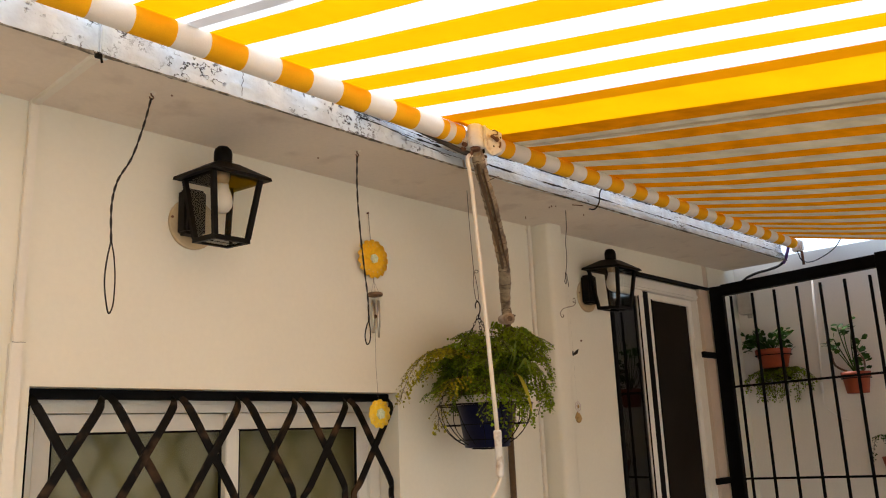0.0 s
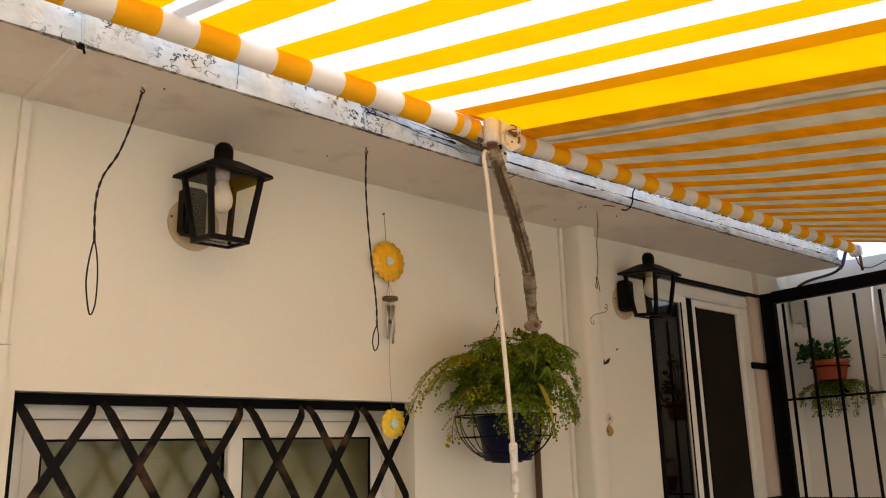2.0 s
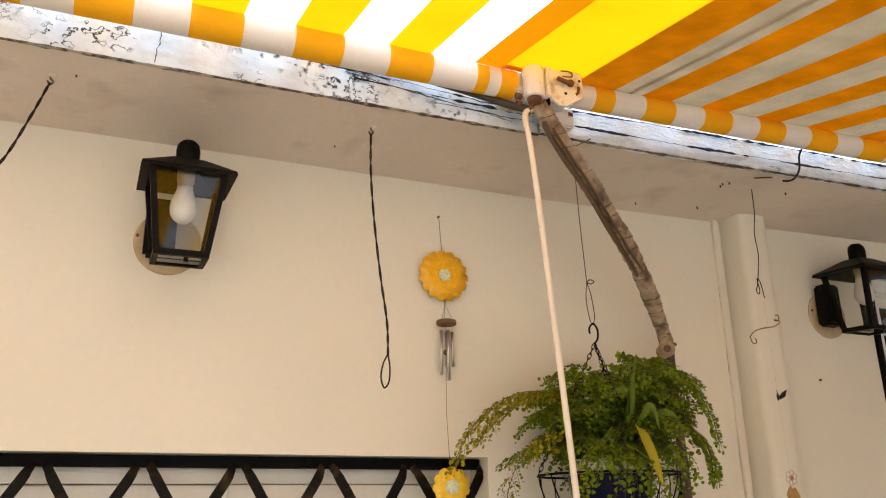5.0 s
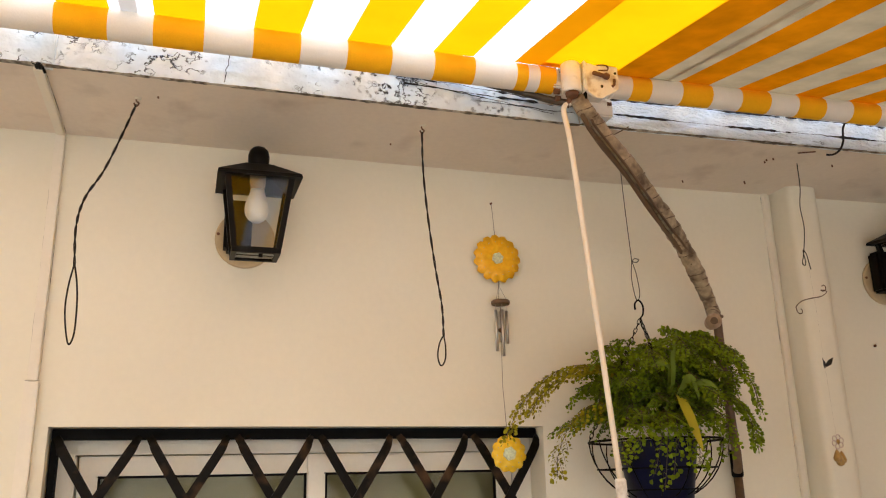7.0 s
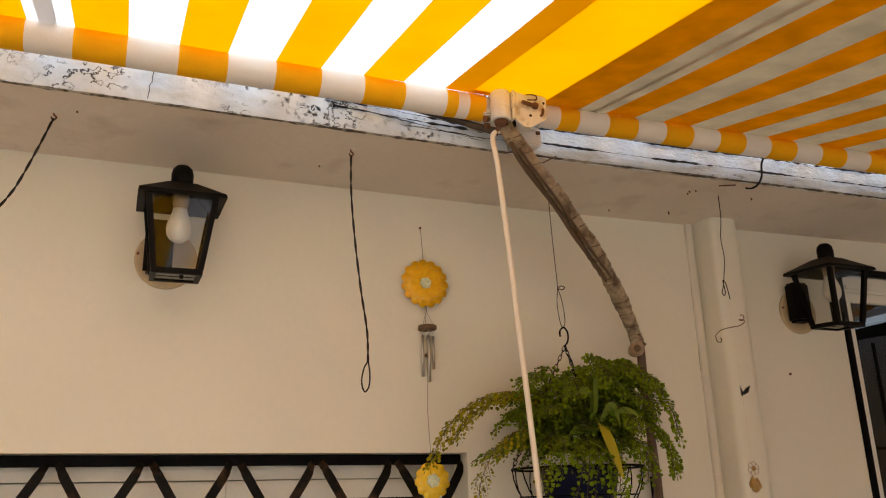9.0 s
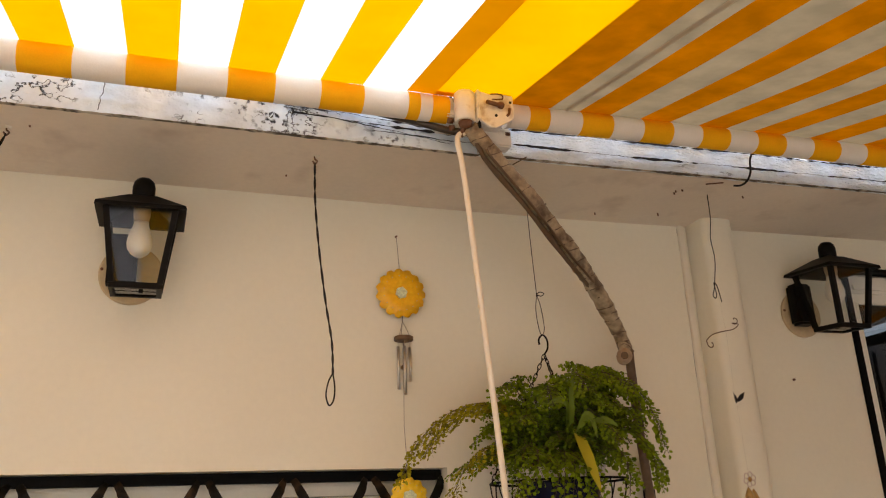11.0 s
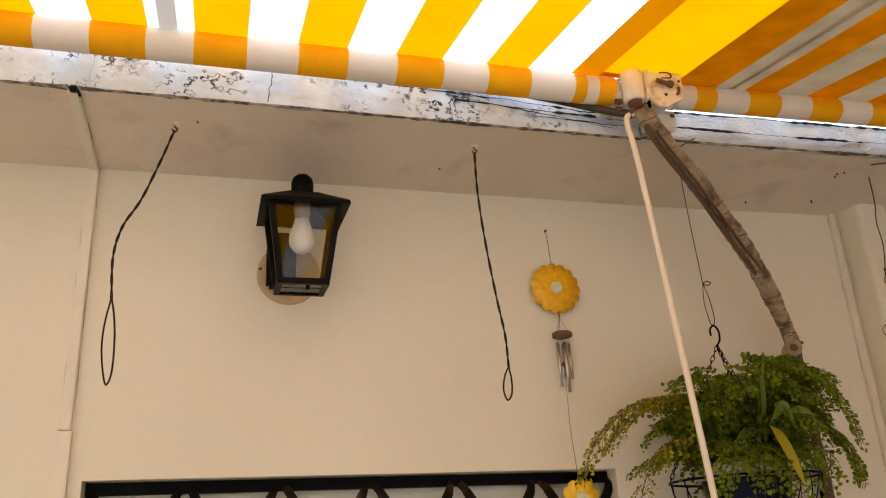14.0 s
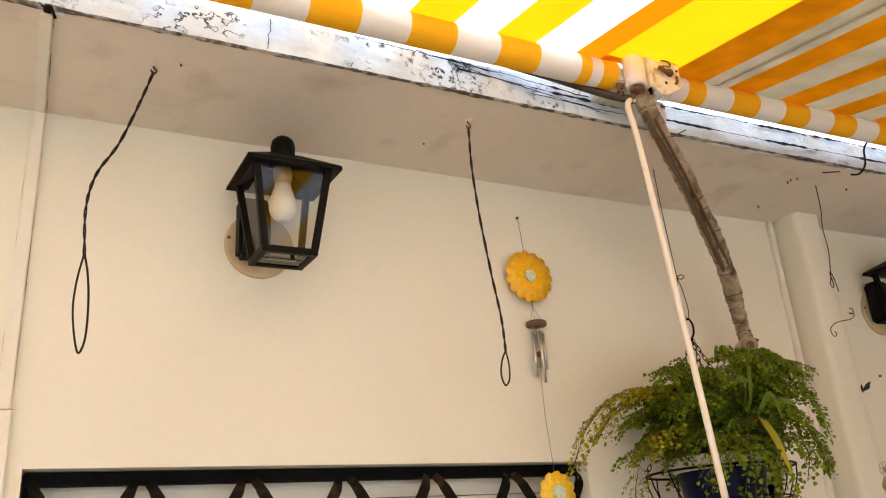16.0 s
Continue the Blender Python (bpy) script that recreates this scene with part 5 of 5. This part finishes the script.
def frond(V, F, SV, pts, spread, n_side, size, droop):
    """Arching stalk with alternating side stalks set with leaflets."""
    path = smoothed(pts, 8)
    SV.append((path, 0.0011))
    fr = frames_along(path)
    m = len(path)
    start = int(m * 0.22)
    for j in range(n_side):
        t = j / max(1, n_side - 1)
        i = min(m - 2, start + int((m - start - 1) * t))
        p, a, b_ = fr[i]
        d = (path[i + 1] - path[i]).normalized()
        horiz = d.cross(Vector((0, 0, 1)))
        horiz = horiz.normalized() if horiz.length > 1e-4 else a
        s = 1 if j % 2 else -1
        ln = spread * (1.1 - 0.78 * t) * rng.uniform(0.6, 1.25)
        out = (horiz * s + d * 0.75 + Vector((rng.uniform(-.18, .18), rng.uniform(-.18, .18), rng.uniform(-0.2, 0.2) - droop))).normalized()
        flat = out.cross(d) * -s
        flat = flat.normalized() if flat.length > 1e-4 else Vector((0, -0.6, 0.8))
        k_n = max(2, int(ln / (size * 0.62)))
        last = p
        sub = [p]
        for k in range(1, k_n + 1):
            u = k / k_n
            q = p + out * ln * u + Vector((0, 0, -1)) * ln * 0.28 * u * u
            sub.append(q)
            dd = (q - last).normalized()
            sd = dd.cross(Vector((0, 0, 1)))
            sd = sd.normalized() if sd.length > 1e-4 else horiz
            for ss in ((1, -1) if k < k_n else (0,)):
                al = (sd * ss + dd * (0.6 if ss else 1.0) + Vector((0, 0, rng.uniform(-0.5, 0.15)))).normalized()
                nr = (flat * (1 if flat.y < 0.3 else -1) + Vector((rng.uniform(-.65, .35), rng.uniform(-1.1, -.1), rng.uniform(-0.2, 0.5)))).normalized()
                leaflet(V, F, q + al * size * rng.uniform(0.15, 0.5), al, nr, size * rng.uniform(0.6, 1.2))
            last = q
        if len(sub) > 2:
            SV.append((sub, 0.0005))


def foliage(name, material, fronds, parent, label=""):
    V, F, SV = [], [], []
    for args in fronds:
        frond(V, F, SV, *args)
    me = bpy.data.meshes.new(name)
    me.from_pydata([tuple(v) for v in V], [], F)
    me.materials.append(material)
    ob = new(name, me)
    ob.parent = parent
    ob.matrix_basis = full(parent).inverted()
    tagged(ob, label, kind="stuff")
    V2, F2 = [], []
    for path, r in SV:
        i0 = len(V2)
        for k, p in enumerate(path):
            for a in range(3):
                V2.append((p[0] + r * math.cos(a * 2.1), p[1] + r * math.sin(a * 2.1), p[2] + r * math.sin(a * 2.1 + 1)))
        for k in range(len(path) - 1):
            for a in range(3):
                b_ = (a + 1) % 3
                F2.append((i0 + k * 3 + a, i0 + k * 3 + b_, i0 + k * 3 + 3 + b_, i0 + k * 3 + 3 + a))
    me = bpy.data.meshes.new("stalk_tangle")
    me.from_pydata(V2, [], F2)
    me.materials.append(STEMS)
    ob2 = new("stalk_tangle", me)
    ob2.parent = parent
    ob2.matrix_basis = full(parent).inverted()
    tagged(ob2, kind="stuff")
    return ob


def arch(az, reach, rise, fall, base_z=1.485, jit=0.05):
    """Points of an arching stalk from the crown in direction az."""
    bx, by = CX + 0.04 * math.cos(az) + rng.uniform(-.02, .02), CY + 0.04 * math.sin(az) + rng.uniform(-.02, .02)
    c, s = math.cos(az), math.sin(az)
    side = max(0.0, -c * 0.8 + s * 0.6)
    rise, reach = rise * (1 - 0.3 * side), reach * (1 - 0.12 * max(0.0, c))
    out = []
    for t in (0, 0.25, 0.5, 0.75, 1.0):
        r = reach * t
        z = base_z + rise * math.sin(min(1.0, t * 1.15) * math.pi * 0.62) / math.sin(math.pi * 0.5) - fall * t ** 2.4
        out.append((bx + c * r + rng.uniform(-jit, jit) * 0.2, by + s * r + rng.uniform(-jit, jit) * 0.2, z))
    return out


green, pale, dark = [], [], []
for k in range(58):
    az = rng.uniform(0, 2 * math.pi)
    green.append((arch(az, rng.uniform(0.06, 0.21), rng.uniform(0.10, 0.28), rng.uniform(0.0, 0.10)), rng.uniform(0.05, 0.085), 24, 0.009, 0.12))
# short fronds of the crown, coloured as if in shade
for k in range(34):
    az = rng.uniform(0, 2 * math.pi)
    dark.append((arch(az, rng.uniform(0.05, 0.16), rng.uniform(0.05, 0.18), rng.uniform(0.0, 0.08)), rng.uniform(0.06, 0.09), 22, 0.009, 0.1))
for k in range(6):
    az = rng.choice((rng.uniform(-0.7, 0.9), rng.uniform(2.3, 3.9)))
    green.append((arch(az, rng.uniform(0.16, 0.22), rng.uniform(0.08, 0.18), rng.uniform(0.06, 0.18)), rng.uniform(0.045, 0.07), 17, 0.0098, 0.15))
# long side fronds: one trailing past the window, others over the rim
pale.append(([(2.24, 1.85, 1.5), (2.14, 1.85, 1.64), (2.03, 1.86, 1.635), (1.94, 1.86, 1.565), (1.885, 1.862, 1.47)], 0.078, 28, 0.0105, 0.12))
pale.append(([(2.24, 1.84, 1.5), (2.15, 1.83, 1.63), (2.06, 1.83, 1.635), (1.98, 1.83, 1.58), (1.94, 1.83, 1.53)], 0.065, 24, 0.0105, 0.12))
pale.append(([(2.22, 1.83, 1.5), (2.12, 1.81, 1.55), (2.04, 1.80, 1.51), (1.99, 1.79, 1.43), (1.985, 1.79, 1.38)], 0.06, 20, 0.0105, 0.2))
green.append(([(2.22, 1.80, 1.5), (2.16, 1.74, 1.54), (2.12, 1.70, 1.48), (2.10, 1.69, 1.40)], 0.055, 18, 0.0108, 0.2))
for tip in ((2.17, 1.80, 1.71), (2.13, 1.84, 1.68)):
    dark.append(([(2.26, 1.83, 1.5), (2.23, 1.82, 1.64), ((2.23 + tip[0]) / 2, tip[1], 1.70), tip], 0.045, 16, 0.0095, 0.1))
green.append(([(2.33, 1.83, 1.5), (2.40, 1.79, 1.66), (2.46, 1.75, 1.68), (2.495, 1.72, 1.60), (2.505, 1.71, 1.53)], 0.075, 28, 0.0105, 0.1))
green.append(([(2.33, 1.86, 1.5), (2.40, 1.85, 1.70), (2.46, 1.84, 1.73), (2.51, 1.83, 1.66), (2.525, 1.82, 1.58)], 0.075, 28, 0.0105, 0.1))
green.append(([(2.33, 1.82, 1.5), (2.42, 1.77, 1.58), (2.47, 1.74, 1.55), (2.49, 1.72, 1.49), (2.49, 1.72, 1.45)], 0.08, 25, 0.0105, 0.15))
green.append(([(2.28, 1.78, 1.5), (2.29, 1.71, 1.52), (2.295, 1.675, 1.45), (2.29, 1.67, 1.40)], 0.055, 22, 0.0108, 0.2))
for x0, tip in ((2.25, (2.205, 1.69, 1.345)), (2.27, (2.23, 1.69, 1.37)), (2.26, (2.185, 1.695, 1.38)), (2.34, (2.39, 1.70, 1.42)), (2.20, (2.13, 1.70, 1.43))):
    mid = ((x0 + tip[0]) / 2, 1.70, 1.525)
    green.append(([(x0, 1.79, 1.5), mid, ((mid[0] + tip[0]) / 2, 1.672, 1.48), tip], 0.05, 15, 0.0118, 0.2))
foliage("foliage", FERN, green, fern)
foliage("foliage", FERNSHADE, dark, fern, "dark green fronds with shade put into their colour")
foliage("foliage", FERNPALE, pale, fern, "yellowing outer fronds")


def blade(pts, width, material, parent, label=""):
    """Long soft leaf with a folded middle."""
    shift = Vector((-0.012, -0.022, -0.015)) if material is LILY else Vector((0, -0.012, 0))
    bm = B()
    path = smoothed(pts, 6)
    n = len(path)
    prev = None
    for i, p in enumerate(path):
        t = i / (n - 1)
        d = (path[min(i + 1, n - 1)] - path[max(i - 1, 0)]).normalized()
        side = d.cross(Vector((0.25, -1, 0.2))).normalized()
        p = p + shift
        w = width * math.sin(math.pi * (0.08 + 0.9 * t)) ** 0.8
        row = [bm.verts.new(p - side * w), bm.verts.new(p + Vector((0, 0.004, 0))), bm.verts.new(p + side * w)]
        if prev:
            for k in range(2):
                bm.faces.new((prev[k], prev[k + 1], row[k + 1], row[k])).smooth = True
        prev = row
    return part("leaf_blade", bm, material, parent, label)


blade([(2.27, 1.76, 1.53), (2.262, 1.70, 1.56), (2.262, 1.668, 1.52), (2.275, 1.66, 1.47), (2.287, 1.66, 1.43)], 0.017, LEMON, fern, "drooping yellowed leaf")
blade([(2.27, 1.78, 1.52), (2.262, 1.71, 1.60), (2.258, 1.69, 1.67), (2.275, 1.69, 1.73)], 0.0085, LILY, fern)
blade([(2.27, 1.76, 1.55), (2.25, 1.70, 1.63), (2.22, 1.675, 1.645), (2.185, 1.67, 1.635)], 0.009, LILY, fern)
blade([(2.29, 1.76, 1.52), (2.31, 1.70, 1.59), (2.335, 1.675, 1.60), (2.36, 1.67, 1.585)], 0.0095, LILY, fern)
blade([(2.27, 1.76, 1.52), (2.275, 1.69, 1.59), (2.29, 1.67, 1.61), (2.30, 1.665, 1.56)], 0.011, LILY, fern)

# ---- pots on the end wall ----
def wall_pot(cx, cy, zt, r, h, label, leaves):
    th = thing("wall_pot", (cx, cy, zt - h), label, "potted plant", "pots on the end wall")
    bm = B()
    lathe(bm, [(r * 0.72, zt - h), (r * 0.76, zt - h + 0.004), (r * 0.93, zt - 0.03), (r, zt - 0.028), (r * 1.03, zt), (r * 0.95, zt), (r * 0.9, zt - 0.012)], 24, cx, cy)
    part("pot", bm, TERRA, th)
    bm = B()
    lathe(bm, [(r * 0.9, zt - 0.02), (0.001, zt - 0.012)], 16, cx, cy)
    part("soil", bm, SOIL, th)
    bm = B()
    tube(bm, circle((cx, cy, zt - 0.034), r * 1.02, 20), 0.003, 5)
    tube(bm, [(cx + r, cy, zt - 0.034), (5.002, cy, zt - 0.034)], 0.003, 5)
    part("ring_bracket", bm, BLACK, th)
    V, F = [], []
    rr = random.Random(int(cy * 1000))
    stalks = []
    for sx, sy, sz in leaves:
        a = Vector((cx, cy, zt - 0.01))
        b_ = Vector((cx + sx, cy + sy, zt + sz))
        mid = (a + b_) / 2 + Vector((0, 0.01, 0.02))
        stalks.append(smoothed([a, mid, b_], 4))
        for k in range(5):
            al = Vector((rr.uniform(-1, 1), rr.uniform(-1, 1), rr.uniform(-.3, .8))).normalized()
            nr = Vector((rr.uniform(-1.2, 0.1), rr.uniform(-.5, .5), 0.7)).normalized()
            leaflet(V, F, b_ + al * 0.004 - Vector((0, 0, 0.012 * k)), al, nr, rr.uniform(0.030, 0.046))
    me = bpy.data.meshes.new("foliage")
    me.from_pydata([tuple(v) for v in V], [], F)
    me.materials.append(GERAN)
    ob = new("foliage", me)
    ob.parent, ob.matrix_basis = th, full(th).inverted()
    bm = B()
    for s_ in stalks:
        tube(bm, s_, 0.003, 5)
    tagged(part("stalk_tangle", bm, GERAN, th), kind="stuff")
    return th


rl = random.Random(3)
potA = wall_pot(4.885, 1.84, 1.785, 0.098, 0.105, "terracotta pot with a bushy dark green plant on the wall", [(rl.uniform(-.08, .06), rl.uniform(-.11, .13), rl.uniform(0.03, 0.11)) for _ in range(22)] + [(0.0, 0.15, 0.09), (0.02, 0.14, 0.05)])
potB = wall_pot(4.905, 1.415, 1.622, 0.074, 0.115, "terracotta pot with a sparse leggy plant on the wall", [(0.0, 0.06, 0.26), (-0.01, 0.03, 0.25), (0.0, -0.02, 0.28), (0.0, 0.12, 0.18), (0.0, 0.09, 0.19), (0.01, -0.03, 0.13), (0.0, -0.05, 0.17), (0.0, -0.04, 0.10), (0.0, -0.02, 0.08), (-0.02, -0.06, 0.06)])
bm = B()
tube(bm, smoothed([(4.90, 1.43, 1.615), (4.87, 1.50, 1.66), (4.88, 1.52, 1.74), (4.89, 1.535, 1.80)], 5), 0.006, 6)
tube(bm, smoothed([(4.89, 1.40, 1.615), (4.85, 1.35, 1.63), (4.84, 1.345, 1.68), (4.86, 1.375, 1.73), (4.89, 1.39, 1.75)], 5), 0.005, 6)
part("woody_stem", bm, BROWN, potB, "bare curving brown stems")
trail = thing("trailing_fern", (4.93, 1.8, 1.6), "small trailing fern hanging under the wall pot", "potted plant")
bm = B()
lathe(bm, [(0.045, 1.61), (0.055, 1.655), (0.05, 1.658)], 16, 4.94, 1.82)
part("pot", bm, BLACK, trail)
hangs = []
for k in range(30):
    a = rng.uniform(1.6, 4.7)
    r = rng.uniform(0.05, 0.14)
    yy = 1.82 + math.sin(a) * r * 1.3 + rng.uniform(-.04, .04)
    xx = min(4.97, 4.93 + math.cos(a) * r)
    hangs.append(([(4.94, 1.82, 1.655), ((xx + 4.94) / 2, (yy + 1.82) / 2, 1.68), (xx, yy, 1.63), (xx - 0.005, yy, rng.uniform(1.48, 1.58))], 0.04, 16, 0.013, 0.2))
foliage("foliage", FERN, hangs, trail)
lowp = thing("trailing_fern", (4.93, 1.3, 1.15), "low wall pot with long dark fern fronds", "potted plant")
bm = B()
lathe(bm, [(0.05, 1.08), (0.07, 1.17), (0.064, 1.172)], 16, 4.92, 1.28)
part("pot", bm, TERRA, lowp)
hangs = []
for k in range(10):
    yy = 1.28 + rng.uniform(-0.16, 0.1)
    hangs.append(([(4.92, 1.28, 1.17), (4.9, (yy + 1.28) / 2, 1.28), (4.88, yy, 1.26), (4.88, yy + (yy - 1.28) * 0.3, 1.15)], 0.035, 14, 0.012, 0.2))
foliage("foliage", GERAN, hangs, lowp)
# conduit and socket box on the end wall
cond = thing("wall_conduit", (4.99, 1.62, 1.4), "white conduit with a loose cable on the end wall", "conduit")
bm = B()
tube(bm, [(4.994, 1.60, 2.22), (4.994, 1.63, 1.58)], 0.007, 8)
part("tube", bm, WHITEWALL, cond)
bm = B()
tube(bm, [(4.99, 1.63, 1.585), (4.99, 1.632, 1.52)], 0.009, 8)
part("joint", bm, PLASTIC, cond)
bm = B()
tube(bm, smoothed([(4.99, 1.632, 1.52), (4.985, 1.63, 1.46), (4.98, 1.59, 1.41), (4.985, 1.50, 1.36)], 5), 0.004, 6)
part("loose_cable", bm, PLASTIC, cond)
sockb = thing("junction_box", (4.99, 1.98, 2.05), "grey plastic junction box on the end wall", "junction box")
bm = B()
box(bm, 4.945, 5.002, 1.955, 2.045, 2.02, 2.15, bevel=0.008)
part("housing", bm, POTRIM, sockb)
bm = B()
tube(bm, [(4.97, 1.985, 2.022), (4.97, 1.985, 1.995)], 0.014, 10)
part("gland", bm, POTRIM, sockb)

# ---- floor tiles ----
bm = B()
box(bm, 0.003, 0.397, 0.003, 0.397, -0.008, 0.0)
tile_me = mesh_of("tile", bm, TILE)
for i in range(16):
    for j in range(14):
        ob = new("tile", tile_me)
        ob.parent = floor
        ob.location = (-1.55 + 0.4 * i, -3.55 + 0.4 * j, 0)
